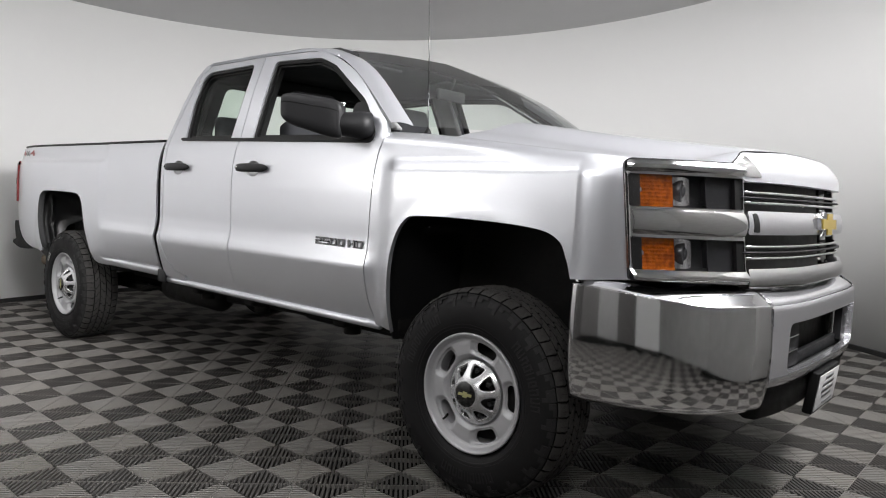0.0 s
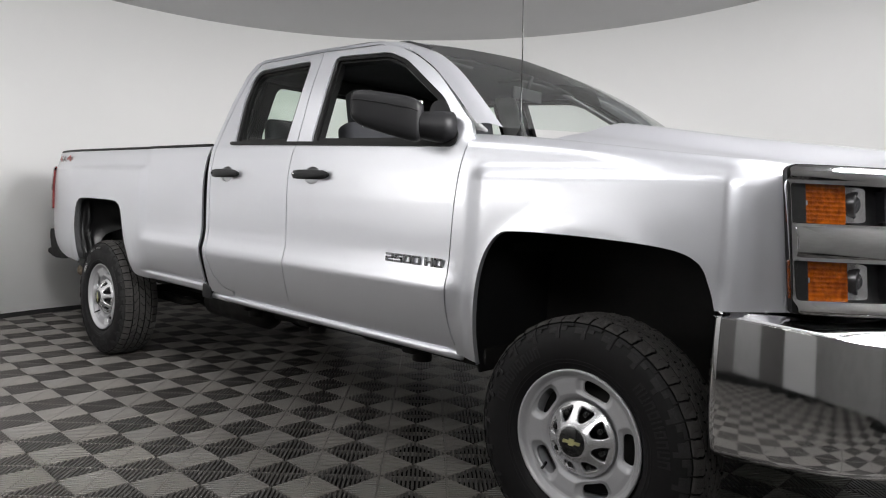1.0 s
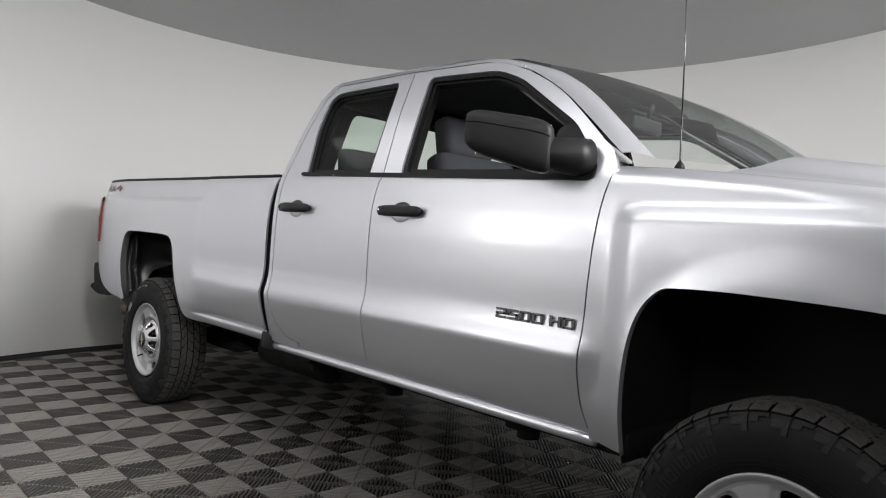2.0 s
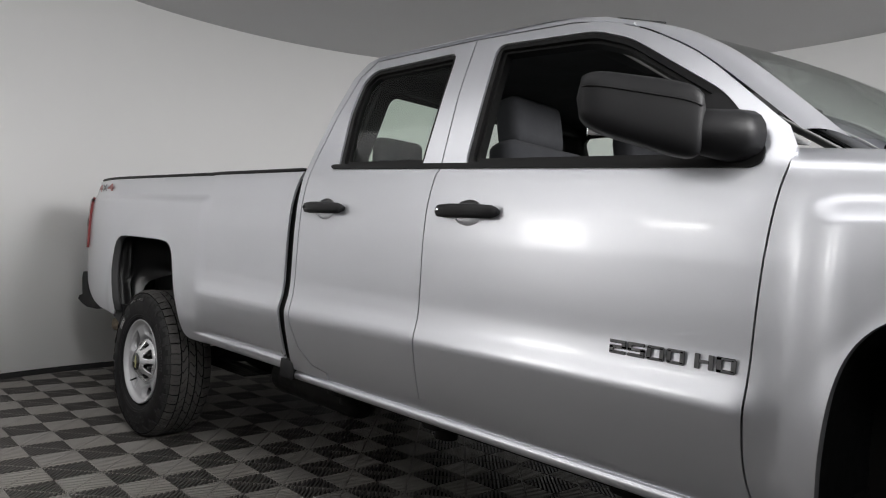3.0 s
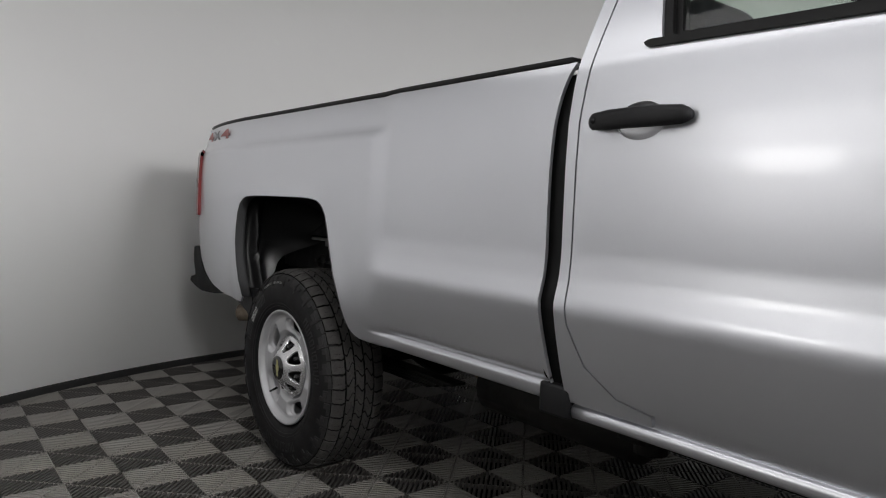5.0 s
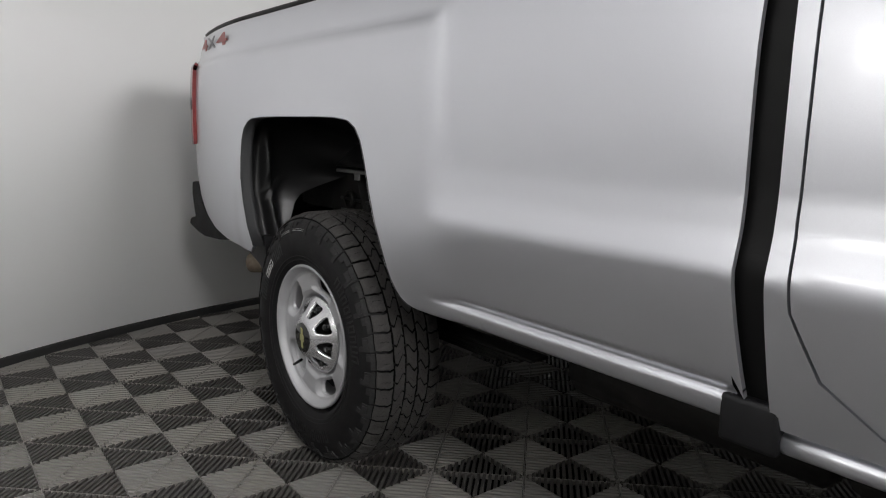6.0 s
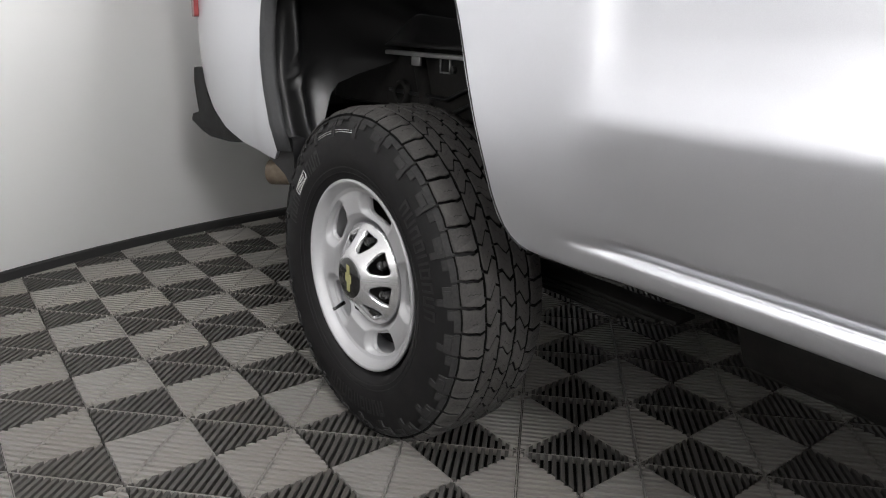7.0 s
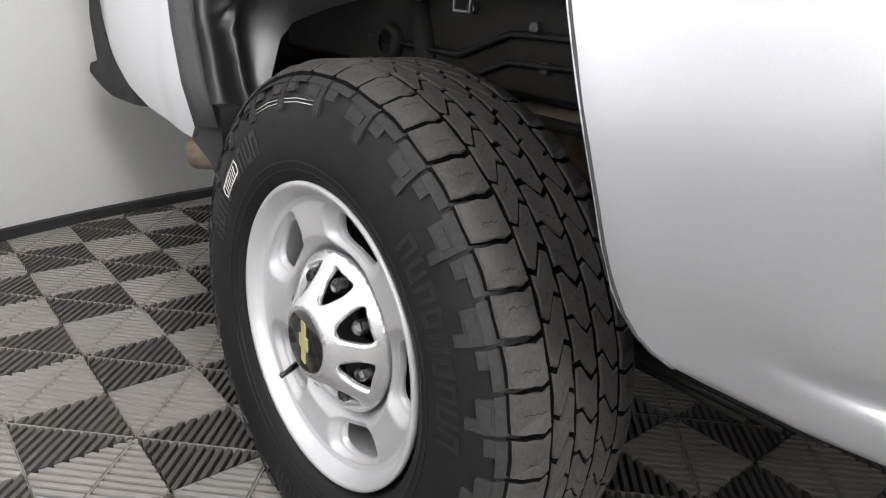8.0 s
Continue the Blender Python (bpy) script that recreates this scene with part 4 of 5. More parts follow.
def underside():
    for s in (1, -1):
        housing("front_wheel_housing", FRONT_ARCH, 0.50, s, (0.0, 0.75), 0.0)
        bm = bmesh.new()
        box(bm, (-0.5, 0.44 if s > 0 else -0.50, 0.45), (0.48, 0.50 if s > 0 else -0.44, 1.2), 0.02)
        part("inner_wing", bm, UNDER, truck)
        bm = bmesh.new()
        box(bm, (-0.85, s * 0.40 - 0.045, 0.43), (5.1, s * 0.40 + 0.045, 0.63), 0.015)
        part("frame_rail", bm, UNDER, truck)
        bm = bmesh.new()
        for k in range(4):
            box(bm, (3.35 + 0.05 * k, s * 0.56 - 0.035, 0.40 - 0.012 * k), (4.7 - 0.05 * k, s * 0.56 + 0.035, 0.41 - 0.012 * k), 0.002)
        part("leaf_spring", bm, UNDER, truck)
        # rear housing: short outer lip, curved inner shell behind the wheel
        housing("rear_wheel_housing", REAR_ARCH[8:], 0.62, s, (3.98, 0.70), 0.14, 0.042, 0.25)
        bm = bmesh.new()
        box(bm, (3.40, s * 0.600 - 0.008, 0.745), (4.75, s * 0.600 + 0.008, 1.16), 0.004)
        part("inner_housing", bm, UNDER, truck)
        grid("inner_shell", lambda u, v: (3.46 + 1.02 * u, 0.612 + 0.05 * v ** 4, 1.13 - 0.205 * v), 4, 14, LINER, truck, thick=0.004, side=s)
        bm = bmesh.new()
        lathe(bm, [(0.022, 0.016), (0.030, 0.018), (0.036, 0.012), (0.038, 0.0)], 20, 0.0)
        bmesh.ops.transform(bm, matrix=pose(4.33, s * 0.612, 0.792, 0, 0, 0 if s > 0 else 180), verts=bm.verts)
        part("drain_cup", bm, UNDER, truck)
        # grey return of the sheet along the arch
        arch = resample(REAR_ARCH[13:], 0.02, False)

        def turn_in(u, v):
            k = u * (len(arch) - 1)
            i = min(int(k), len(arch) - 2)
            p = arch[i].lerp(arch[i + 1], k - i)
            return p[0] - 0.004 - 0.022 * v, side_at(p[0], p[1]) + 0.002 - 0.034 * v, p[1]
        grid("arch_return", turn_in, 30, 3, ARCH_LIP, truck, "dark grey edge strip of the wheel arch", 0.002, s)
        for z, r in ((0.845, 0.006), (0.800, 0.005)):
            bm = bmesh.new()
            tube(bm, [(3.45, s * 0.615, z - 0.03), (3.75, s * 0.618, z), (4.00, s * 0.620, z - 0.008), (4.12, s * 0.618, z - 0.055), (4.40, s * 0.615, z - 0.050)], r, 8)
            part("brake_line", bm, PLASTIC, truck)
        for x, z in ((3.80, 0.775), (3.92, 0.792), (3.95, 0.85), (4.10, 0.87), (4.20, 0.70)):
            bm = bmesh.new()
            lathe(bm, [(0.001, 0.014), (0.010, 0.013), (0.012, 0.0)], 6)
            bmesh.ops.transform(bm, matrix=pose(x, s * 0.606, z, 0, 0, 0 if s > 0 else 180), verts=bm.verts)
            part("frame_bolt", bm, GALV_DARK, truck, smooth=False)
        bm = bmesh.new()
        box(bm, (3.50, min(s * 0.592, s * 0.625), 0.700), (4.62, max(s * 0.592, s * 0.625), 0.716), 0.005)
        part("frame_flange", bm, UNDER, truck)
        bm = bmesh.new()
        tube(bm, [(4.10, s * 0.60, 0.42), (4.28, s * 0.60, 0.95)], 0.028, 12)
        part("shock_absorber", bm, UNDER, truck)
    for x in (0.0, BASE_X):
        bm = bmesh.new()
        tube(bm, [(x, -0.80, WHEEL_Z), (x, -0.3, WHEEL_Z), (x, -0.16, WHEEL_Z), (x, 0.16, WHEEL_Z), (x, 0.3, WHEEL_Z), (x, 0.80, WHEEL_Z)], [0.055, 0.055, 0.15, 0.15, 0.055, 0.055], 16)
        part("axle", bm, UNDER, truck)
    bm = bmesh.new()
    box(bm, (0.45, -0.92, 0.56), (2.47, 0.92, 0.64), 0.02)
    part("cab_floor", bm, UNDER, truck)
    # unseen far-side tank, made long and low to block light under the truck
    bm = bmesh.new()
    box(bm, (2.0, -0.80, 0.26), (3.45, -0.46, 0.60), 0.05)
    part("fuel_tank", bm, UNDER, truck)
    bm = bmesh.new()
    tube(bm, [(0.3, 0.2, 0.42), (1.0, 0.25, 0.40), (2.0, 0.30, 0.42), (2.6, 0.5, 0.44)], 0.04, 10)
    tube(bm, [(2.5, 0.5, 0.44), (2.55, 0.5, 0.44), (3.2, 0.5, 0.44), (3.25, 0.5, 0.44)], [0.04, 0.105, 0.105, 0.04], 16)
    tube(bm, [(0.4, 0.0, 0.45), (3.9, 0.0, 0.42)], 0.045, 12)
    part("driveline", bm, UNDER, truck)
    bm = bmesh.new()
    for x in (2.62, 3.0):
        box(bm, (x, -0.8, 0.62), (x + 0.07, 0.8, 0.70), 0.01)
    part("cross_member", bm, UNDER, truck)
    # unseen running gear, added to keep light off the floor beneath
    for name, lo, hi in (("transmission", (0.40, -0.20, 0.40), (1.35, 0.22, 0.60)), ("transfer_case", (1.35, -0.12, 0.37), (1.85, 0.36, 0.58)), ("gearbox_mount", (1.22, -0.42, 0.43), (1.32, 0.42, 0.46)), ("oil_pan", (-0.30, -0.20, 0.37), (0.40, 0.20, 0.52))):
        bm = bmesh.new()
        box(bm, lo, hi, 0.05, None, 3)
        part(name, bm, UNDER, truck)
    for s in (1, -1):
        bm = bmesh.new()
        tube(bm, [(0.0, s * 0.40, 0.40), (-0.02, s * 0.74, 0.36)], [0.05, 0.035], 10)
        tube(bm, [(0.25, s * 0.40, 0.44), (-0.02, s * 0.74, 0.36)], [0.04, 0.03], 10)
        part("control_arm", bm, UNDER, truck)
        for x in (0.95, 1.75, 2.35):
            bm = bmesh.new()
            box(bm, (x, min(s * 0.44, s * 0.80), 0.50), (x + 0.09, max(s * 0.44, s * 0.80), 0.575), 0.02)
            tube(bm, [(x + 0.045, s * 0.70, 0.46), (x + 0.045, s * 0.70, 0.52)], 0.045, 12)
            part("body_mount", bm, UNDER, truck)
    # unseen spare, added to shade the floor under the bed
    bm = bmesh.new()
    lathe(bm, [(0.15, -0.09), (0.30, -0.10), (0.37, -0.06), (0.375, 0.0), (0.37, 0.06), (0.30, 0.10), (0.15, 0.09)], 40)
    bmesh.ops.transform(bm, matrix=pose(4.72, 0, 0.54, 90, 0, 0), verts=bm.verts)
    part("spare_tyre", bm, RUBBER, truck, "black spare tyre slung under the bed")
    # engine bay block, so that no light comes up through the front
    bm = bmesh.new()
    box(bm, (-0.60, -0.46, 0.50), (0.46, 0.46, 1.30), 0.03)
    part("engine_bay", bm, UNDER, truck)
    bm = bmesh.new()
    tube(bm, [(3.30, 0.46, 0.44), (3.55, 0.48, 0.60), (3.72, 0.49, 0.655), (3.78, 0.49, 0.662), (3.90, 0.50, 0.668), (4.02, 0.50, 0.668), (4.08, 0.50, 0.66), (4.30, 0.54, 0.60), (4.48, 0.66, 0.535), (4.66, 0.79, 0.512), (4.755, 0.845, 0.502)], [0.04, 0.04, 0.042, 0.058, 0.064, 0.058, 0.042, 0.04, 0.041, 0.042, 0.043], 18, caps=False)
    tube(bm, [(3.895, 0.50, 0.668), (3.915, 0.50, 0.668)], 0.069, 18)
    part("exhaust_pipe", bm, RUST, truck, "rusty exhaust pipe")


for s in (1, -1):
    front_wing(s)
    doors(s)
    cab_shell(s)
    bed_side(s)
roof()
hood()
bed_rest()
wheels()
underside()


# ---- nose: lamps, grille, bumper
def front(lift=0.0):
    return lambda a, b: np.stack([face_x(a, b) - lift, a, b], 1)


def front_end():
    fw = (-1, 0, 0)
    for s in (1, -1):
        frame_out = rounded([(0.632, 0.932), (0.958, 0.940), (0.962, 1.330), (0.950, 1.342), (0.632, 1.342)], 0.010)
        up = rounded([(0.634, 1.186), (0.955, 1.184), (0.956, 1.292), (0.634, 1.292)], 0.006)
        low = rounded([(0.634, 0.975), (0.953, 0.975), (0.955, 1.083), (0.634, 1.080)], 0.006)
        lamp = panel("headlamp", frame_out, lambda a, b: np.stack([face_x(a, b) - 0.002 - 0.014 * np.exp(-((b - 1.319) / 0.017) ** 2) - 0.016 * np.exp(-((b - 0.952) / 0.019) ** 2) + 0.01 * np.clip((a - 0.935) / 0.027, 0, 1) ** 2, a, b], 1), CHROME, truck, 0.008, 0.06, [up, low], "stacked headlamp with chrome surround and amber side lens", s, fw)
        panel("lamp_gap", rounded([(0.626, 0.930), (0.9590, 0.937), (0.9615, 1.332), (0.951, 1.3445), (0.626, 1.3445)], 0.012), front(-0.004), TRIM, lamp, 0.02, 0.03, [rounded([(0.66, 0.96), (0.93, 0.96), (0.93, 1.31), (0.66, 1.31)], 0.01)], side=s, hint=fw)
        # chrome band between the two lamps, standing proud
        panel("chrome_band", rounded([(0.634, 1.092), (0.956, 1.092), (0.956, 1.176), (0.634, 1.176)], 0.012), lambda a, b: np.stack([face_x(a, b) - 0.016 + 0.013 * ((b - 1.135) / 0.042) ** 2, a, b], 1), CHROME, lamp, 0.008, 0.009, side=s, hint=fw)
        for z0, z1 in ((1.182, 1.296), (0.971, 1.087)):
            panel("lamp_backing", [(0.63, z0), (0.89, z0), (0.89, z1), (0.63, z1)], front(-0.055), LAMP_DARK, lamp, 0.03, 0.002, side=s, hint=fw)
            panel("amber_lens", rounded([(0.846, z0 + 0.003), (0.956, z0 + 0.003), (0.956, z1 - 0.003), (0.846, z1 - 0.003)], 0.006), lambda a, b: np.stack([face_x(a, b) + 0.012 + 0.0008 * np.abs(np.sin(a * 200)) + 0.0014 * np.abs(np.sin(b * 260)), a, b], 1), AMBER, lamp, 0.003, 0.012, label="ribbed amber lens", side=s, hint=fw)
            zm = (z0 + z1) / 2
            # small bright patch that stands for a glint on the amber lens
            panel("amber_reflector", rounded([(0.924, zm - 0.006), (0.934, zm - 0.006), (0.934, zm + 0.009), (0.924, zm + 0.009)], 0.003), lambda a, b: np.stack([face_x(a, b) + 0.008, a, b], 1), LAMP_BOWL, lamp, 0.006, 0.003, side=s, hint=fw)
            panel("reflector_bowl", rounded([(0.800, z0 + 0.008), (0.846, z0 + 0.008), (0.846, z1 - 0.008), (0.800, z1 - 0.008)], 0.01), lambda a, b: np.stack([face_x(a, b) + 0.045 - 0.03 * np.abs((a - 0.823) / 0.023) ** 2, a, b], 1), LAMP_BOWL, lamp, 0.006, 0.004, side=s, hint=fw)
            bm = bmesh.new()
            lathe(bm, [(0.0005, 0.016), (0.014, 0.0145), (0.026, 0.009), (0.034, 0.001), (0.037, 0.004), (0.041, 0.004), (0.044, 0.0), (0.044, -0.03)], 32)
            zc = (z0 + z1) / 2
            bmesh.ops.transform(bm, matrix=pose(float(face_x(0.785, zc)) + 0.05, s * 0.785, zc, 0, 0, 90), verts=bm.verts)
            part("projector_lens", bm, PROJECTOR, lamp)
            panel("lamp_divider", rounded([(0.742, z0 + 0.014), (0.746, z0 + 0.014), (0.746, z1 - 0.014), (0.742, z1 - 0.014)], 0.002), front(-0.02), LAMP_DARK, lamp, 0.01, 0.03, side=s, hint=fw)
            panel("dark_lamp_cover", [(0.634, z0 + 0.003), (0.742, z0 + 0.003), (0.742, z1 - 0.003), (0.634, z1 - 0.003)], front(-0.022), LAMP_DARK, lamp, 0.02, 0.01, side=s, hint=fw)
            c = panel("clear_cover", rounded([(0.634, z0), (0.957, z0), (0.957, z1), (0.634, z1)], 0.006), front(0.0), LENS, lamp, 0.03, 0.003, side=s, hint=fw)
            c.visible_shadow = False
    grille = new("grille")
    grille.parent = truck
    grille["label"] = "black grille with chrome bars"
    panel("grille_backing", [(-0.64, 0.93), (0.64, 0.93), (0.64, 1.31), (-0.64, 1.31)], front(-0.09), UNDER, grille, 0.06, 0.01, hint=fw)
    ys = np.linspace(-0.628, 0.628, 41)
    for z in (1.212, 1.247, 1.020, 1.060):
        bm = bmesh.new()
        sweep(bm, [(float(face_x(y, z)) + 0.012, y, z) for y in ys], [(0.0, 0.006), (0.008, 0.0045), (0.011, 0.0), (0.008, -0.0045), (0.0, -0.006), (-0.010, -0.004), (-0.010, 0.004)])
        part("grille_bar", bm, CHROME, grille)
    for z in (1.229, 1.040):
        bm = bmesh.new()
        sweep(bm, [(float(face_x(y, z)) + 0.03, y, z) for y in ys], [(0.0, 0.004), (0.006, 0.0), (0.0, -0.004), (-0.03, -0.003), (-0.03, 0.003)])
        part("grille_slat", bm, PLASTIC, grille)
    panel("grille_middle_bar", rounded([(-0.628, 1.102), (0.628, 1.102), (0.628, 1.184), (-0.628, 1.184)], 0.012), lambda a, b: np.stack([face_x(a, b) - 0.016 + 0.007 * ((b - 1.143) / 0.041) ** 2, a, b], 1), PAINT_TRIM, grille, 0.012, 0.04, label="wide bright bar", hint=fw)
    panel("middle_bar_end", rounded([(0.580, 1.110), (0.605, 1.110), (0.610, 1.176), (0.590, 1.176)], 0.006), lambda a, b: np.stack([face_x(a, b) - 0.018 + 0.007 * ((b - 1.143) / 0.041) ** 2, a, b], 1), BLACK_GLOSS, grille, 0.01, 0.004, hint=fw)
    panel("grille_lower_trim", rounded([(-0.63, 0.918), (0.63, 0.918), (0.628, 0.985), (-0.628, 0.985)], 0.015), lambda a, b: np.stack([face_x(a, b) - 0.014 + 0.01 * ((b - 0.951) / 0.034) ** 2, a, b], 1), CHROME, grille, 0.015, 0.05, hint=fw)
    head = rounded([(-0.628, 1.284), (0.628, 1.284), (0.684, 1.336), (0.600, 1.384), (0.3, 1.402), (0.0, 1.406), (-0.3, 1.402), (-0.600, 1.384), (-0.684, 1.336)], 0.008)
    panel("grille_header", head, lambda a, b: np.stack([face_x(a, b) - 0.006 + 0.055 * np.clip((b - 1.31) / 0.095, 0, 2) ** 2, a, b], 1), PAINT, grille, 0.018, 0.03, label="silver painted nose panel over the grille", hint=fw)
    for s in (1, -1):
        panel("header_end", rounded([(0.634, 1.300), (0.676, 1.334), (0.602, 1.376), (0.560, 1.300)], 0.006), lambda a, b: np.stack([face_x(a, b) - 0.012 + 0.055 * np.clip((b - 1.31) / 0.095, 0, 2) ** 2, a, b], 1), CHROME, grille, 0.01, 0.01, label="chrome corner of the nose panel", side=s, hint=fw)
    # emblem: a plain cross-like bow in gold with a bright edge
    bow = [(-0.135, -0.026), (-0.120, 0.022), (-0.040, 0.022), (-0.034, 0.050), (0.052, 0.050), (0.046, 0.022), (0.135, 0.026), (0.120, -0.022), (0.040, -0.022), (0.034, -0.050), (-0.052, -0.050), (-0.046, -0.022)]
    for k, mat, lift, nm in ((0.98, CHROME, 0.030, "emblem_edge"), (0.86, GOLD, 0.034, "emblem")):
        bm = bmesh.new()
        lo = [bm.verts.new((float(face_x(y, 1.143)) - lift + 0.03, y * k, 1.143 + z * k)) for y, z in bow]
        hi = [bm.verts.new((float(face_x(y, 1.143)) - lift, y * k * 0.97, 1.143 + z * k * 0.97)) for y, z in bow]
        bm.faces.new(hi)
        for i in range(12):
            bm.faces.new((lo[i], lo[(i + 1) % 12], hi[(i + 1) % 12], hi[i]))
        bmesh.ops.recalc_face_normals(bm, faces=bm.faces)
        part(nm, bm, mat, grille, smooth=False)


def bumper_x(y):
    """Plan of the front bumper: a squared ellipse."""
    y = np.abs(np.asarray(y, float))
    return -0.452 - 0.606 * np.sqrt(np.clip(1 - (y / 1.002) ** 3.85, 0, 1))


def bumper_plan(u):
    a = math.pi / 2 * u
    return Vector((-0.452 - 0.606 * math.sin(a), 1.002 * max(math.cos(a), 0) ** (2 / 3.85)))


def catmull(p, u):
    n = len(p) - 1
    k = min(int(u * n), n - 1)
    t = u * n - k
    a, b, c, d = (Vector(p[i]) for i in (max(k - 1, 0), k, k + 1, min(k + 2, n)))
    return 0.5 * ((2 * b) + (c - a) * t + (2 * a - 5 * b + 4 * c - d) * t * t + (3 * b - a - 3 * c + d) * t ** 3)


def front_bumper():
    bumper = new("front_bumper")
    bumper.parent = truck
    bumper["label"] = "chrome front bumper with dark openings"

    def section(u, k):
        """Rows from the shelf under the lamps, over the lip, down the face."""
        top = 0.908 - 0.042 * float(smoothstep(0.05, 0.55, u))
        shelf = 0.03 + 0.085 * float(smoothstep(0.0, 0.30, u))
        rows = [(-shelf, 0.926), (-shelf * 0.5, (top + 0.926) / 2 + 0.010), (-0.010, top + 0.008), (-0.001, top), (0.002, top - 0.010), (0.008, top - 0.10), (0.010, 0.70), (0.004, 0.60), (-0.012, 0.53), (-0.028, 0.503), (-0.05, 0.492), (-0.09, 0.490)]
        q = catmull(rows, k)
        return q[0], q[1]

    def corner(u, v):
        uu = u * 0.745
        p, q = bumper_plan(uu), bumper_plan(uu + 0.005)
        d = (q - p).normalized()
        out = Vector((d[1], -d[0]))
        if out[0] > 0.3:
            out = -out
        o, z = section(uu, v)
        end = 0.02 * (1 - min(u / 0.02, 1))
        return p[0] + out[0] * (o - end), p[1] + out[1] * (o - end), z
    for s in (1, -1):
        grid("bumper_corner", corner, 72, 66, CHROME, bumper, "polished chrome bumper end", 0.004, s)
    # middle part between the corners, with its long opening
    y1 = 0.612
    hole = rounded([(-0.505, 0.625), (0.505, 0.625), (0.50, 0.800), (-0.50, 0.800)], 0.03)

    def mid(a, b):
        lip = np.clip((b - 0.848) / 0.02, 0, 4)
        return np.stack([bumper_x(a) - 0.006 + 0.03 * lip ** 1.5 * 0.4 + 0.02 * np.clip((0.615 - b) / 0.04, 0, 2) ** 2, a, b], 1)
    panel("bumper_middle", rounded([(-y1, 0.583), (y1, 0.583), (y1, 0.866), (-y1, 0.866)], 0.012), mid, PAINT_TRIM, bumper, 0.025, 0.03, [hole], "bright middle section", hint=(-1, 0, 0))

    def shelf(u, v):
        y = (2 * v - 1) * y1
        x = float(bumper_x(y)) + 0.012
        return x + 0.10 * u, y, 0.866 + 0.054 * u ** 0.8
    grid("bumper_step", shelf, 6, 30, PAINT_TRIM, bumper, thick=0.003)
    panel("opening_backing", [(-0.56, 0.59), (0.56, 0.59), (0.56, 0.83), (-0.56, 0.83)], lambda a, b: np.stack([bumper_x(a) + 0.10 + 0 * b, a, b], 1), UNDER, bumper, 0.06, 0.004, hint=(-1, 0, 0))
    for s in (1, -1):
        panel("fog_insert", rounded([(0.335, 0.632), (0.50, 0.632), (0.497, 0.793), (0.345, 0.793)], 0.012), lambda a, b: np.stack([bumper_x(a) + 0.022, a, b], 1), PLASTIC, bumper, 0.03, 0.03, side=s, hint=(-1, 0, 0))
        for z in (0.690, 0.742):
            bm = bmesh.new()
            box(bm, (float(bumper_x(0.42)) + 0.012, min(s * 0.36, s * 0.47), z), (float(bumper_x(0.42)) + 0.020, max(s * 0.36, s * 0.47), z + 0.004), 0.001)
            part("insert_line", bm, BRIGHT, bumper)
    bm = bmesh.new()
    box(bm, (-1.01, -0.50, 0.615), (-0.99, 0.50, 0.66), 0.004)
    part("opening_bar", bm, PLASTIC, bumper)
    bm = bmesh.new()
    path = [(float(bumper_x(y)) + 0.12, y, 0.560) for y in np.linspace(-0.60, 0.60, 31)]
    sweep(bm, path, [(0.0, 0.05), (0.010, 0.03), (0.004, -0.03), (-0.015, -0.08), (-0.05, -0.095), (-0.09, -0.09), (-0.09, 0.05)])
    part("air_dam", bm, BUMPER_BLACK, bumper, "black plastic air dam")
    bm = bmesh.new()
    m = pose(-1.058, 0.0, 0.492, 0, -7, 0)
    box(bm, (-0.006, -0.165, -0.085), (0.03, 0.165, 0.082), 0.006, m)
    plate = part("plate_bracket", bm, BUMPER_BLACK, truck, "black plate bracket with a white paper tag")
    bm = bmesh.new()
    box(bm, (-0.009, -0.152, -0.072), (-0.0065, 0.152, 0.070), 0.0005, m)
    part("paper_tag", bm, PAPER, plate, "white printed paper tag")
    bm = bmesh.new()
    for y0, y1b, z0, z1 in ((-0.06, 0.06, 0.045, 0.058), (-0.09, 0.09, 0.018, 0.036), (-0.09, 0.09, -0.008, 0.012), (-0.07, 0.07, -0.030, -0.016), (-0.11, 0.05, -0.058, -0.050)):
        box(bm, (-0.0105, y0, z0), (-0.0092, y1b, z1), 0, m)
    tagged(part("print_bar", bm, INK, plate), kind="stuff")



# ---- windows, mouldings, handles, mirrors
def grow(poly, d):
    c = Vector((sum(p[0] for p in poly) / len(poly), sum(p[1] for p in poly) / len(poly)))
    pts = [Vector(p) for p in poly]
    out = []
    for i, p in enumerate(pts):
        t = (pts[(i + 1) % len(pts)] - pts[i - 1]).normalized()
        n = Vector((t[1], -t[0]))
        if n.dot(p - c) < 0:
            n = -n
        out.append(tuple(p + n * d))
    return out


def off(d):
    return lambda a, b: np.stack([a, side_y(a, b) + d, b], 1)


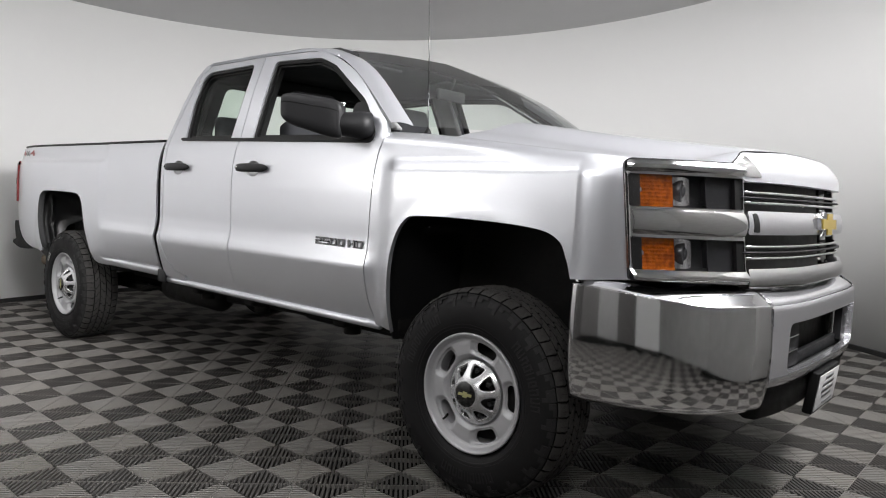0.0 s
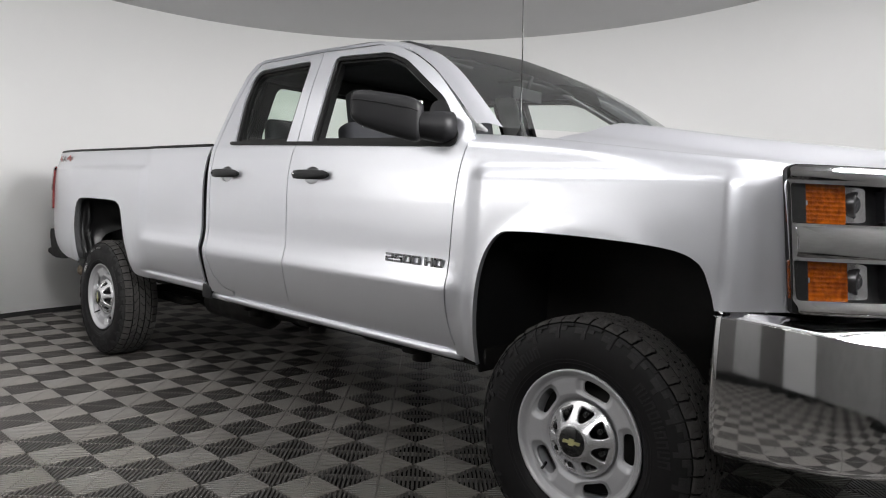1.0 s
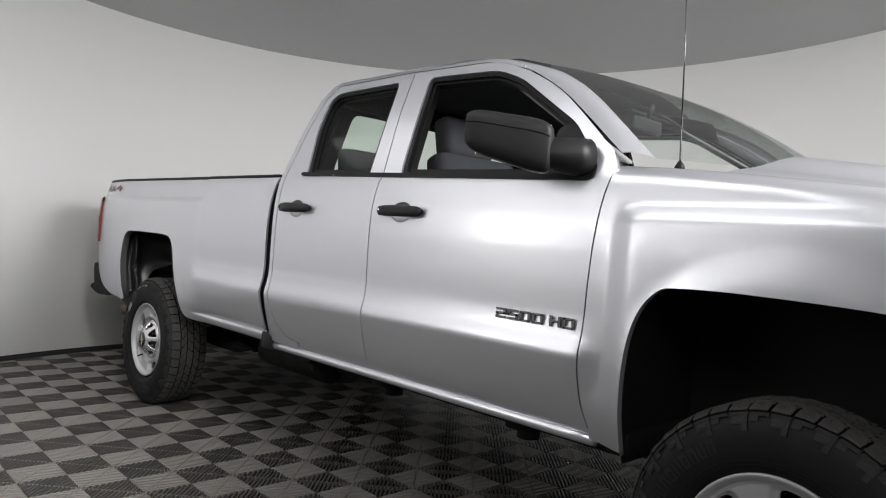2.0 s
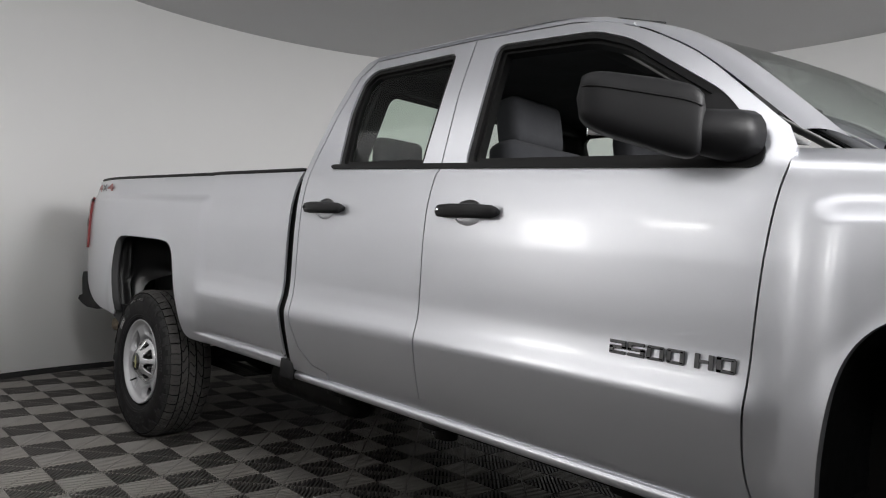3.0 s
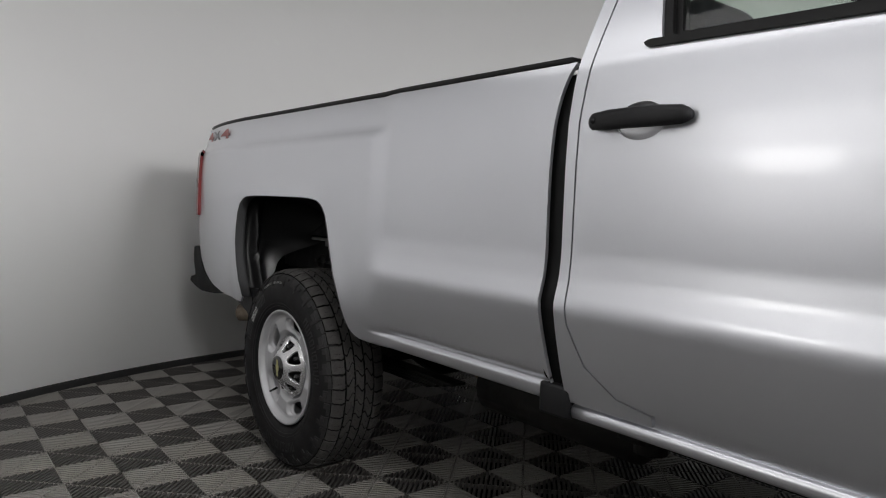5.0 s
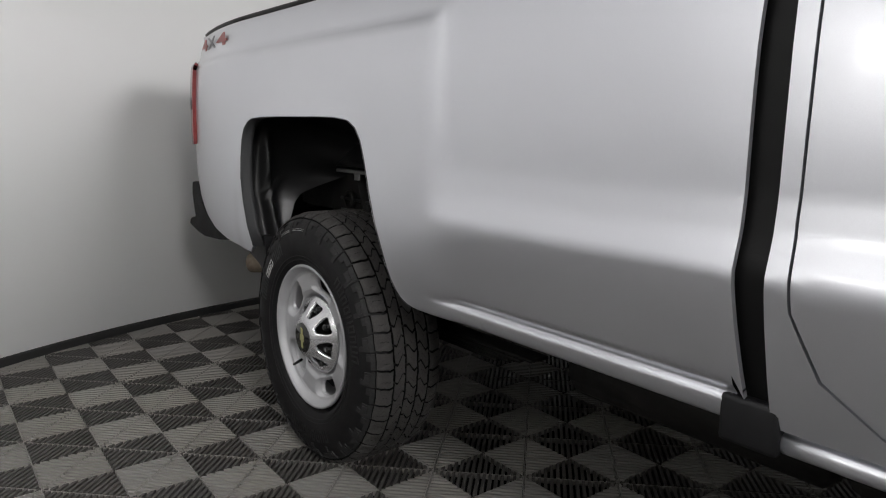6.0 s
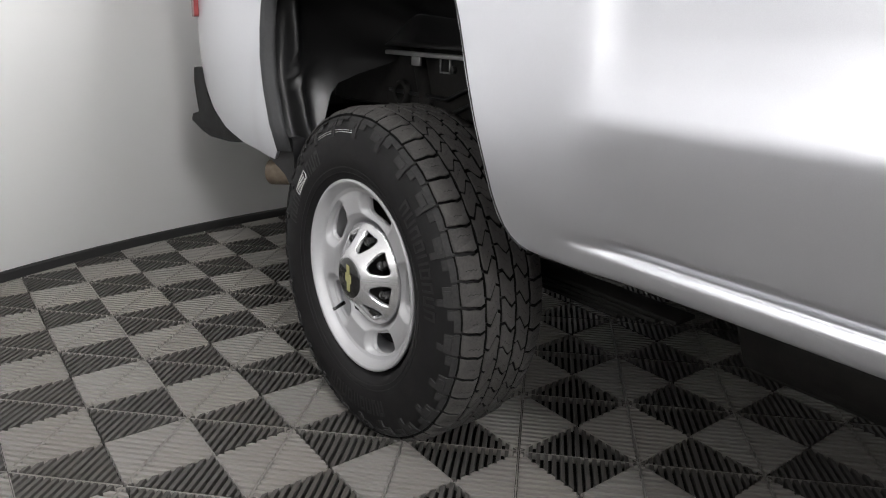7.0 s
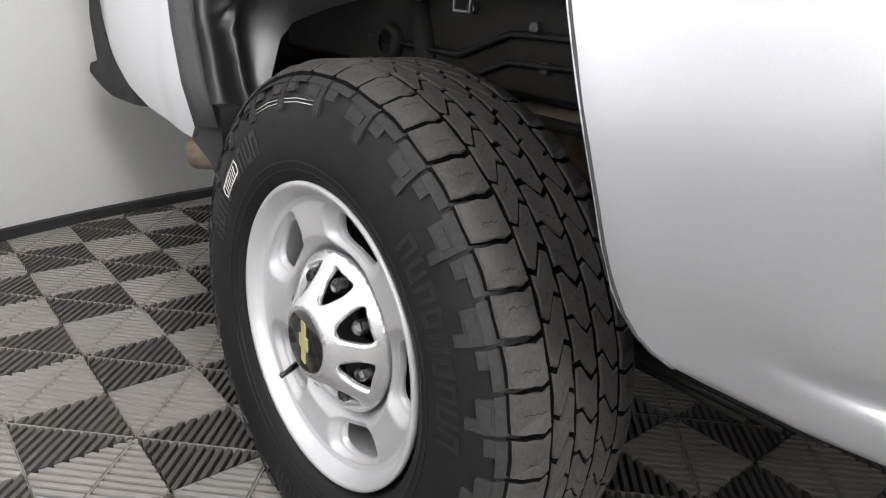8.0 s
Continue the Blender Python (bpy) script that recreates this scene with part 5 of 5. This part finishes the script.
def openings(s):
    for w in (FW, RW):
        panel("window_seal", grow(w, 0.003), off(-0.010), TRIM, truck, 0.03, 0.03, [grow(w, -0.020)], side=s)
        panel("window_channel", grow(w, -0.018), off(-0.024), TRIM, truck, 0.03, 0.03, [grow(w, -0.034)], side=s)
        if w is RW:  # the front windows are wound down
            g = panel("side_window", grow(w, -0.012), off(-0.030), GLASS_SIDE, truck, 0.06, 0.004, side=s, label="slightly green rear door window pane")
            g.visible_shadow = False
    out = rounded([(0.628, 1.412), (1.1, 1.425), (1.5, 1.435), (2.280, 1.453), (2.294, 1.464), (2.280, 1.470), (1.5, 1.452), (0.70, 1.434), (0.66, 1.48), (0.625, 1.495), (0.600, 1.46), (0.602, 1.425)], 0.012)
    panel("belt_moulding", out, off(0.007), TRIM, truck, 0.02, 0.012, side=s, label="black window belt moulding")
    # black corner piece that carries the mirror
    out = rounded([(0.615, 1.420), (0.80, 1.430), (0.80, 1.60), (0.745, 1.615), (0.640, 1.520), (0.612, 1.47)], 0.02)
    panel("mirror_base", out, off(0.004), PLASTIC, truck, 0.02, 0.02, side=s)
    for x0, x1 in ((1.362, 1.628), (2.140, 2.398)):
        h = new("door_handle")
        h.parent = truck
        h["label"] = "black door handle over a round recess"
        xc = (x0 + x1) / 2
        panel("handle_recess", handle_oval(xc, 0.003), lambda a, b: np.stack([a, side_y(a, b) - 0.002 - 0.028 * np.clip(1 - ((a - xc) / 0.067) ** 2 - ((b - 1.290) / 0.045) ** 2, 0, 1) ** 0.8, b], 1), RECESS, h, 0.007, 0.003, side=s)
        bm = bmesh.new()
        prof = [(0.0, 0.008), (0.012, 0.013), (0.05, 0.019), (0.25, 0.031), (0.5, 0.036), (0.75, 0.033), (0.94, 0.022), (0.985, 0.016), (1.0, 0.010)]
        rings = []
        for t, o in prof:
            x = x1 + (x0 - x1) * t
            y = side_at(x, 1.292)
            hh = 0.0225 * (0.42 + 0.58 * min(1, min(t, 1 - t) / 0.09) ** 0.5)
            rings.append([bm.verts.new((x, s * (y + o + 0.010 * math.cos(a)), 1.293 + hh * math.sin(a))) for a in [2 * math.pi * k / 12 for k in range(12)]])
        for a, b in zip(rings, rings[1:]):
            for k in range(12):
                bm.faces.new((a[k], a[(k + 1) % 12], b[(k + 1) % 12], b[k]))
        bm.faces.new(rings[0])
        bm.faces.new(rings[-1][::-1])
        bmesh.ops.recalc_face_normals(bm, faces=bm.faces)
        part("handle_bar", bm, PLASTIC, h)
        bm = bmesh.new()
        tube(bm, [(x1 - 0.022, s * (side_at(x1, 1.29) + 0.015), 1.294), (x1 - 0.022, s * (side_at(x1, 1.29) + 0.034), 1.294)], 0.007, 12)
        part("key_lock", bm, BRIGHT if x0 < 2 else PLASTIC, h)




def mirror(s):
    """Door mirror: an arm from the window corner and a deep rounded housing, swung partly back."""
    m = new("door_mirror")
    m.parent = truck
    m["label"] = "large black plastic door mirror"
    a, b = Vector((0.705, 1.045, 1.515)), Vector((0.965, 1.195, 1.560))
    d = (b - a).normalized()
    nrm = Vector((0, 0, 1)).cross(d).normalized()
    if nrm[0] > 0:
        nrm = -nrm

    def shell(u, v):
        # superellipse sections along the housing
        t = u
        k = (1 - abs(2 * t - 1) ** 5) ** 0.5 if 0 < t < 1 else 0.0
        k = max(k, 0.001)
        ang = 2 * math.pi * v
        c, sn = math.cos(ang), math.sin(ang)
        hw, hh = 0.056 * (0.85 + 0.2 * t), 0.076 * (1.0 - 0.10 * t)
        e = 0.5
        px = abs(c) ** e * (1 if c > 0 else -1) * hw * k ** 0.5
        pz = abs(sn) ** e * (1 if sn > 0 else -1) * hh * k ** 0.6
        p = a + d * ((b - a).length * t) + nrm * px * 1.0 + Vector((0, 0, pz))
        if sn < 0:
            p.z -= 0.030 * (1 - t) * abs(sn)
        return tuple(p)
    grid("mirror_housing", shell, 26, 40, PLASTIC, m, side=s)

    bm = bmesh.new()
    tube(bm, [(p[0] - 0.0005, s * (p[1] + 0.0005), p[2]) for p in [shell(0.05 + 0.9 * k / 20, 0.022) for k in range(21)]], 0.0022, 6)
    part("housing_seam", bm, TRIM, m)
    bm = bmesh.new()
    tube(bm, [(0.655, s * 0.945, 1.486), (0.672, s * 0.985, 1.486), (0.72, s * 1.035, 1.490), (0.80, s * 1.085, 1.502)], [0.064, 0.062, 0.054, 0.040], 16)
    part("mirror_arm", bm, PLASTIC, m)
    bm = bmesh.new()
    c = (a + b) / 2 - nrm * 0.063
    ang = math.degrees(math.atan2(d[1], d[0]))
    box(bm, (-0.125, -0.004, -0.055), (0.125, 0.004, 0.055), 0.003, pose(c[0], c[1] * s, c[2], 0, 0, ang * s))
    part("mirror_face", bm, MIRROR, m)


# strokes of each character as boxes in a unit square
STROKES = {
    "2": ((0, 0.76, 1, 1), (0.74, 0.40, 1, 0.80), (0, 0.38, 1, 0.62), (0, 0.10, 0.26, 0.60), (0, 0, 1, 0.24)),
    "5": ((0, 0.76, 1, 1), (0, 0.40, 0.26, 0.80), (0, 0.38, 1, 0.62), (0.74, 0.10, 1, 0.60), (0, 0, 1, 0.24)),
    "0": ((0.04, 0.78, 0.96, 1), (0, 0.06, 0.27, 0.94), (0.73, 0.06, 1, 0.94), (0.04, 0, 0.96, 0.22)),
    "H": ((0, 0, 0.28, 1), (0.72, 0, 1, 1), (0.2, 0.38, 0.8, 0.62)),
    "D": ((0, 0.78, 0.92, 1), (0, 0, 0.28, 1), (0.72, 0.08, 1, 0.92), (0, 0, 0.92, 0.22)),
}


def badges():
    for s in (1, -1):
        # each character is a part of its own
        y = side_at(0.78, 0.955) + 0.002
        badge = new("model_badge")
        badge.parent = truck
        badge["label"] = "chrome raised model badge"
        x = 0.942 if s > 0 else 0.612
        for ch in "2500 HD":
            if ch == " ":
                x -= s * 0.018
                continue
            bm = bmesh.new()
            for x0, z0, x1, z1 in STROKES[ch]:
                box(bm, (x0 * 0.047, 0.0, z0 * 0.036), (x1 * 0.047, 0.006, z1 * 0.036), 0.0014, pose(x, y, 0.937, 0, 0, 180) @ Matrix.Diagonal((1, -1, 1, 1)) if s > 0 else pose(x, -y - 0.006, 0.937), 1)
            part("badge_character", bm, BADGE, badge, smooth=False)
            x -= s * 0.053
        # drive decal near the tail
        decal = new("drive_decal")
        decal.parent = truck
        decal["label"] = "small red drive decal"
        for k, ch in enumerate("4X4"):
            x0 = 5.06 - 0.150 * k
            x1 = x0 - 0.135
            y0, y1 = side_at(x0, 1.395), side_at(x1, 1.395)
            turn = math.degrees(math.atan2(y1 - y0, 0.135))
            m = pose(x0, y0 + 0.006, 1.372, 90, 0, 180 - turn) if s > 0 else pose(x1, -y1 - 0.006, 1.372, 90, 0, -turn)
            text_mesh("decal_character", ch, 0.062, 0.001, DECAL_RED if k % 2 == 0 else DECAL_GREY, decal, m, "", 0.0015, 1.0, 0.135)


def aerial():
    bm = bmesh.new()
    tube(bm, [(0.375, 0.86, 1.445), (0.375, 0.86, 1.465), (0.375, 0.86, 1.480)], [0.018, 0.014, 0.005], 16)
    a = part("aerial_base", bm, TRIM, truck)
    bm = bmesh.new()
    tube(bm, [(0.375, 0.86, 1.475), (0.385, 0.862, 1.80), (0.40, 0.865, 2.13)], [0.0028, 0.0022, 0.0016], 8)
    part("aerial_rod", bm, BLACK_GLOSS, a, "thin black aerial rod")


# ---- rear bumper and what hangs under the tail
def rear_bumper():
    prof = [(5.150, 0.815), (5.235, 0.812), (5.245, 0.76), (5.228, 0.69), (5.215, 0.655), (5.285, 0.640), (5.300, 0.615), (5.19, 0.588), (5.08, 0.578), (4.90, 0.585), (4.74, 0.604), (4.90, 0.625), (5.02, 0.668), (5.10, 0.735), (5.132, 0.79)]
    prof = rounded(prof, 0.010, 3)
    bm = bmesh.new()
    rings = []
    for y in (-0.925, -0.905, -0.86, -0.78, -0.6, -0.3, 0, 0.3, 0.6, 0.78, 0.86, 0.905, 0.925):
        t = max(0, (abs(y) - 0.6) / 0.325)
        ring_v = []
        for x, z in prof:
            xx = x + 0.05 * (1 - t * t) - (0.02 if abs(y) > 0.92 else 0) * (1 if x > 5.1 else -0.5)
            if abs(y) < 0.7 and x < 5.05:
                xx = max(xx, 5.08)
            ring_v.append(bm.verts.new((xx, y, z)))
        rings.append(ring_v)
    n = len(prof)
    for a, b in zip(rings, rings[1:]):
        for k in range(n):
            bm.faces.new((a[k], a[(k + 1) % n], b[(k + 1) % n], b[k]))
    bm.faces.new(rings[0])
    bm.faces.new(rings[-1][::-1])
    bmesh.ops.recalc_face_normals(bm, faces=bm.faces)
    b = part("rear_bumper", bm, BUMPER_BLACK, truck, "black step bumper", smooth=False)
    bm = bmesh.new()
    tube(bm, [(5.245, 0.86, 0.765), (5.262, 0.862, 0.765)], 0.010, 10)
    part("bumper_bolt", bm, BRIGHT, b)
    for s in (1, -1):
        bm = bmesh.new()
        flap = rounded([(4.630, 0.640), (4.560, 0.598), (4.440, 0.560), (4.395, 0.520), (4.378, 0.600), (4.385, 0.672), (4.420, 0.672), (4.455, 0.632)], 0.012, 3)
        rim_a, rim_b = ([bm.verts.new((x, s * y, z)) for x, z in flap] for y in (0.875, 0.948))
        bm.faces.new(rim_a), bm.faces.new(rim_b)
        for k in range(len(flap)):
            bm.faces.new((rim_a[k - 1], rim_a[k], rim_b[k], rim_b[k - 1]))
        bmesh.ops.recalc_face_normals(bm, faces=bm.faces)
        part("liner_tab", bm, PLASTIC, truck, smooth=False)
        # flange and bracket along the inner edge of the bed
        bm = bmesh.new()
        box(bm, (3.60, s * 0.655 - 0.012, 0.900), (4.35, s * 0.655 + 0.012, 0.912), 0.003)
        f = part("bed_flange", bm, GALV, truck, "bare metal flange under the bed")
        bm = bmesh.new()
        box(bm, (4.19, s * 0.655 - 0.004, 0.875), (4.23, s * 0.655 + 0.004, 0.902), 0.003)
        part("flange_tab", bm, GALV, f)
        bm = bmesh.new()
        ring_p = [(4.06, 0.905), (4.06, 0.865), (4.10, 0.865), (4.10, 0.905)]
        tube(bm, [(x, s * 0.655, z) for x, z in ring_p], 0.0035, 6)
        part("flange_clip", bm, GALV, f)
        bm = bmesh.new()
        box(bm, (3.5, s * 0.58 - 0.01, 0.735), (4.75, s * 0.58 + 0.01, 0.88), 0.004)
        part("inner_panel", bm, UNDER, truck)


GALV = material("bare_metal", (0.35, 0.35, 0.35), 0.4, 0.7, 0.0, 0.3, 60.0)


# ---- cabin
def seat(name, x, y, w, back_w=None):
    st = new(name)
    st.parent = truck
    st["label"] = "dark grey cloth seat with headrest"
    bm = bmesh.new()
    box(bm, (-0.26, -w / 2, 0.0), (0.26, w / 2, 0.17), 0.06, pose(x, y, 0.88, 0, -6, 0), 3)
    part("seat_cushion", bm, CLOTH, st)
    bm = bmesh.new()
    box(bm, (-0.07, -w / 2, 0.0), (0.07, w / 2, 0.64), 0.06, pose(x + 0.27, y, 0.96, 0, 14, 0), 3)
    for sg in (1, -1):
        box(bm, (-0.10, sg * w / 2 - 0.05, 0.05), (0.0, sg * w / 2 + 0.03, 0.48), 0.035, pose(x + 0.27, y, 0.96, 0, 14, 0), 2)
    part("seat_back", bm, CLOTH, st)
    for dy in ((0.0,) if w < 0.7 else (-w / 2 + 0.28, w / 2 - 0.28)):
        bm = bmesh.new()
        box(bm, (-0.06, -0.155, 0.0), (0.06, 0.155, 0.20), 0.045, pose(x + 0.46, y + dy, 1.572, 0, 12, 0), 3)
        part("headrest", bm, CLOTH, st)
        for e in (-0.06, 0.06):
            bm = bmesh.new()
            tube(bm, [(x + 0.40, y + dy + e, 1.50), (x + 0.43, y + dy + e, 1.60)], 0.006, 8)
            part("headrest_post", bm, BRIGHT, st)


def cabin():
    seat("passenger_seat", 1.25, 0.42, 0.52)
    seat("driver_seat", 1.25, -0.42, 0.52)
    # rear bench
    st = new("rear_bench")
    st.parent = truck
    st["label"] = "dark grey cloth rear bench"
    bm = bmesh.new()
    box(bm, (1.88, -0.72, 0.86), (2.30, 0.72, 1.04), 0.05, None, 3)
    part("bench_cushion", bm, CLOTH, st)
    bm = bmesh.new()
    box(bm, (-0.05, -0.72, 0.0), (0.06, 0.72, 0.50), 0.04, pose(2.32, 0, 0.98, 0, 8, 0), 3)
    part("bench_back", bm, CLOTH, st)
    for y in (-0.565, 0.565):
        bm = bmesh.new()
        box(bm, (-0.045, -0.125, 0.0), (0.045, 0.125, 0.165), 0.04, pose(2.345, y, 1.465, 0, 4, 0), 3)
        part("headrest", bm, CLOTH, st)
    # dark trim round the back window
    out = rounded([(-0.90, 1.20), (0.90, 1.20), (0.90, 1.46), (0.745, 1.885), (-0.745, 1.885), (-0.90, 1.46)], 0.04)
    hole = rounded([(-0.70, 1.49), (0.70, 1.49), (0.615, 1.815), (-0.615, 1.815)], 0.05)
    panel("back_trim", out, lambda a, b: np.stack([2.410 - 0.13 * np.clip(b - 1.45, 0, 1), a, b], 1), CABIN, truck, 0.06, 0.012, [hole], hint=(-1, 0, 0))
    bm = bmesh.new()
    box(bm, (2.30, -0.75, 1.835), (2.415, 0.75, 1.925), 0.02)
    part("back_header_trim", bm, CABIN, truck)
    # dashboard, with its hood and wheel
    bm = bmesh.new()
    box(bm, (0.40, -0.84, 1.0), (0.72, 0.84, 1.425), 0.06, None, 3)
    box(bm, (0.66, -0.68, 1.24), (0.84, -0.20, 1.47), 0.06, None, 3)
    part("dashboard", bm, CABIN, truck, "black dashboard")
    bm = bmesh.new()
    m = pose(0.95, -0.43, 1.28, 0, -62, 0)
    n = 32
    rr, tt = 0.19, 0.016
    vs = [[bm.verts.new(m @ Vector(((rr + tt * math.cos(b)) * math.cos(a), (rr + tt * math.cos(b)) * math.sin(a), tt * math.sin(b)))) for b in [2 * math.pi * j / 8 for j in range(8)]] for a in [2 * math.pi * i / n for i in range(n)]]
    for i in range(n):
        for j in range(8):
            bm.faces.new((vs[i][j], vs[(i + 1) % n][j], vs[(i + 1) % n][(j + 1) % 8], vs[i][(j + 1) % 8]))
    box(bm, (-0.07, -0.07, -0.03), (0.07, 0.07, 0.02), 0.02, m)
    box(bm, (-0.02, -0.18, -0.01), (0.02, 0.18, 0.005), 0.004, m)
    bmesh.ops.recalc_face_normals(bm, faces=bm.faces)
    part("steering_wheel", bm, CABIN, truck)
    # inner sheets of doors, headliner and pillars
    for s in (1, -1):
        for x0, x1 in ((0.60, 1.66), (1.70, 2.42)):
            bm = bmesh.new()
            box(bm, (x0, min(s * 0.865, s * 0.905), 0.66), (x1, max(s * 0.865, s * 0.905), 1.405), 0.02)
            part("door_trim", bm, CABIN, truck)

        def pill(u, v, xa=(1.56, 1.64), xb=(1.76, 1.80)):
            z = 1.45 + 0.46 * u
            x0, x1 = xa[0] + (xa[1] - xa[0]) * u, xb[0] + (xb[1] - xb[0]) * u
            return x0 + (x1 - x0) * v, side_at(1.7, z) - 0.055, z
        grid("pillar_trim", pill, 6, 4, PILLAR, truck, thick=0.01, side=s)

        def rearp(u, v):
            z = 1.45 + 0.46 * u
            x = 2.30 - 0.0 * u
            return x + 0.10 * v, side_at(2.3, z) - 0.05 - 0.10 * v, z
        grid("rear_pillar_trim", rearp, 6, 4, CABIN, truck, thick=0.01, side=s)

        def frontp(u, v):
            p = Vector((0.56, side_at(0.56, 1.50) - 0.03, 1.49)).lerp(Vector((1.24, 0.72, 1.90)), u)
            return p.x + 0.03 - 0.05 * v, p.y - 0.05 * v, p.z - 0.005
        grid("front_pillar_trim", frontp, 10, 3, PILLAR, truck, thick=0.01, side=s)

    for s in (1, -1):
        def rail(u, v):
            x = 1.02 + 1.38 * u
            z = float(np.interp(x, [1.02, 1.20, 1.45, 2.26, 2.40], [1.815, 1.868, 1.874, 1.874, 1.82])) + 0.075 * v
            return x, side_at(x, z) - 0.034 - 0.05 * v, z
        grid("roof_rail_trim", rail, 24, 4, CABIN, truck, thick=0.008, side=s)

    def lining(u, v):
        y = (2 * v - 1) * 0.74
        x = 1.18 + 1.20 * u
        return x, y, roof_z(x, y) - 0.045
    grid("headliner", lining, 16, 16, HEADLINER, truck, thick=0.008)
    bm = bmesh.new()
    box(bm, (0.985, -0.12, 1.735), (1.01, 0.12, 1.80), 0.012, None, 2)
    tube(bm, [(1.0, 0, 1.79), (0.97, 0, 1.86)], 0.01, 8)
    part("cabin_mirror", bm, CABIN, truck)
    for s in (1, -1):
        bm = bmesh.new()
        box(bm, (1.20, s * 0.40 - 0.20, 1.885), (1.36, s * 0.40 + 0.20, 1.90), 0.006, None, 2)
        part("sun_visor", bm, HEADLINER, truck)


front_end()
front_bumper()
for s in (1, -1):
    openings(s)
    mirror(s)
badges()
aerial()
rear_bumper()
cabin()

# ---------------------------------------------------------------- floor tiles
SQUARE, TILE_TURN, TILE_X, TILE_Y = 0.2072, -0.87, 0.127 + 0.2072 * 20, 0.1465 + 0.2072 * 6


def tile_mesh():
    """One 0.4 m tile: four squares of raised ribs, each square's ribs lying across its diagonal seam."""
    bm = bmesh.new()
    ribs, sq = 15, 0.2
    diag = sq * math.sqrt(2)
    step = diag / ribs

    def strip(poly, top=0.0, low=-0.019, draw=0.0010, tone=0):
        c = Vector((sum(p[0] for p in poly) / len(poly), sum(p[1] for p in poly) / len(poly)))
        hi = [bm.verts.new((c[0] + (p[0] - c[0]) * (1 - draw / max((Vector(p) - c).length, 0.004)), c[1] + (p[1] - c[1]) * (1 - draw / max((Vector(p) - c).length, 0.004)), top)) for p in poly]
        lo = [bm.verts.new((p[0], p[1], low)) for p in poly]
        made = [bm.faces.new(hi)]
        n = len(poly)
        for k in range(n):
            made.append(bm.faces.new((lo[k], lo[(k + 1) % n], hi[(k + 1) % n], hi[k])))
        for f in made:
            f.material_index = tone
    for sx in (1, -1):
        for sy in (1, -1):
            d = Vector((sx, sy)).normalized()
            e = Vector((-d[1], d[0]))
            for k in range(ribs):
                t0, t1 = k * step + step * 0.23, k * step + step * 0.77

                def half(t):
                    return max(0.0, min(t, diag - t) - 0.0025)
                h0, h1 = half(t0), half(t1)
                if max(h0, h1) < 0.004:
                    continue
                for sg in (1, -1):
                    a0 = 0.0030
                    poly = [d * t0 + e * sg * a0, d * t1 + e * sg * a0, d * t1 + e * sg * max(h1, a0 + 0.001), d * t0 + e * sg * max(h0, a0 + 0.001)]
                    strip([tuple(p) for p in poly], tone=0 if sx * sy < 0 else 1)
            # the seam along the diagonal, a little lower
            strip([tuple(d * 0.004 + e * 0.0016), tuple(d * (diag - 0.004) + e * 0.0016), tuple(d * (diag - 0.004) - e * 0.0016), tuple(d * 0.004 - e * 0.0016)], -0.0015)
            # thin webs along the square's inner edges
            strip([(sx * 0.0008, sy * 0.004), (sx * 0.0024, sy * 0.004), (sx * 0.0024, sy * 0.198), (sx * 0.0008, sy * 0.198)], -0.003)
            strip([(sx * 0.004, sy * 0.0008), (sx * 0.004, sy * 0.0024), (sx * 0.198, sy * 0.0024), (sx * 0.198, sy * 0.0008)], -0.003)
    bmesh.ops.recalc_face_normals(bm, faces=bm.faces)
    me = bpy.data.meshes.new("tile")
    bm.to_mesh(me)
    bm.free()
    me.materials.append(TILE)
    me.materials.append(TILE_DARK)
    return me


def lay_tiles():
    me = tile_mesh()
    me.transform(Matrix.Diagonal((SQUARE / 0.2, SQUARE / 0.2, 1, 1)) @ pose(0, 0, 0, 0, 0, TILE_TURN))
    spots = []
    for i in range(-20, 10):
        for j in range(-16, 16):
            x, y = Matrix.Rotation(radians(TILE_TURN), 2) @ Vector((TILE_X + 2 * SQUARE * i, TILE_Y + 2 * SQUARE * j))
            r = math.hypot(x - CX, y - CY)
            if r < RAD + 0.27 or (y > 1.5 and -3.0 < x < 1.4 and y < 4.6 and r < 5.4):
                spots.append((x, y))
    near = sorted(spots, key=lambda p: math.hypot(max(0, abs(p[0] - 2.2) - 2.4), p[1] - 1.2))
    for x, y in near[:300]:
        ob = new("tile", me)
        ob.parent = FLOOR
        ob.location = (x, y, 0)
    V = np.empty(len(me.vertices) * 3)
    me.vertices.foreach_get("co", V)
    V = V.reshape(-1, 3)
    F = [tuple(p.vertices) for p in me.polygons]
    verts, faces = [], []
    for x, y in near[300:]:
        k = len(verts)
        verts += (V + np.array([x, y, 0])).tolist()
        faces += [tuple(a + k for a in f) for f in F]
    if verts:
        far = tagged(raw("far_tiles", verts, faces, TILE, FLOOR, smooth=False), kind="stuff")
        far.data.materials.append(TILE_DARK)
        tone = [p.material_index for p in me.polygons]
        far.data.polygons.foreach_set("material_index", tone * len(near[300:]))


lay_tiles()
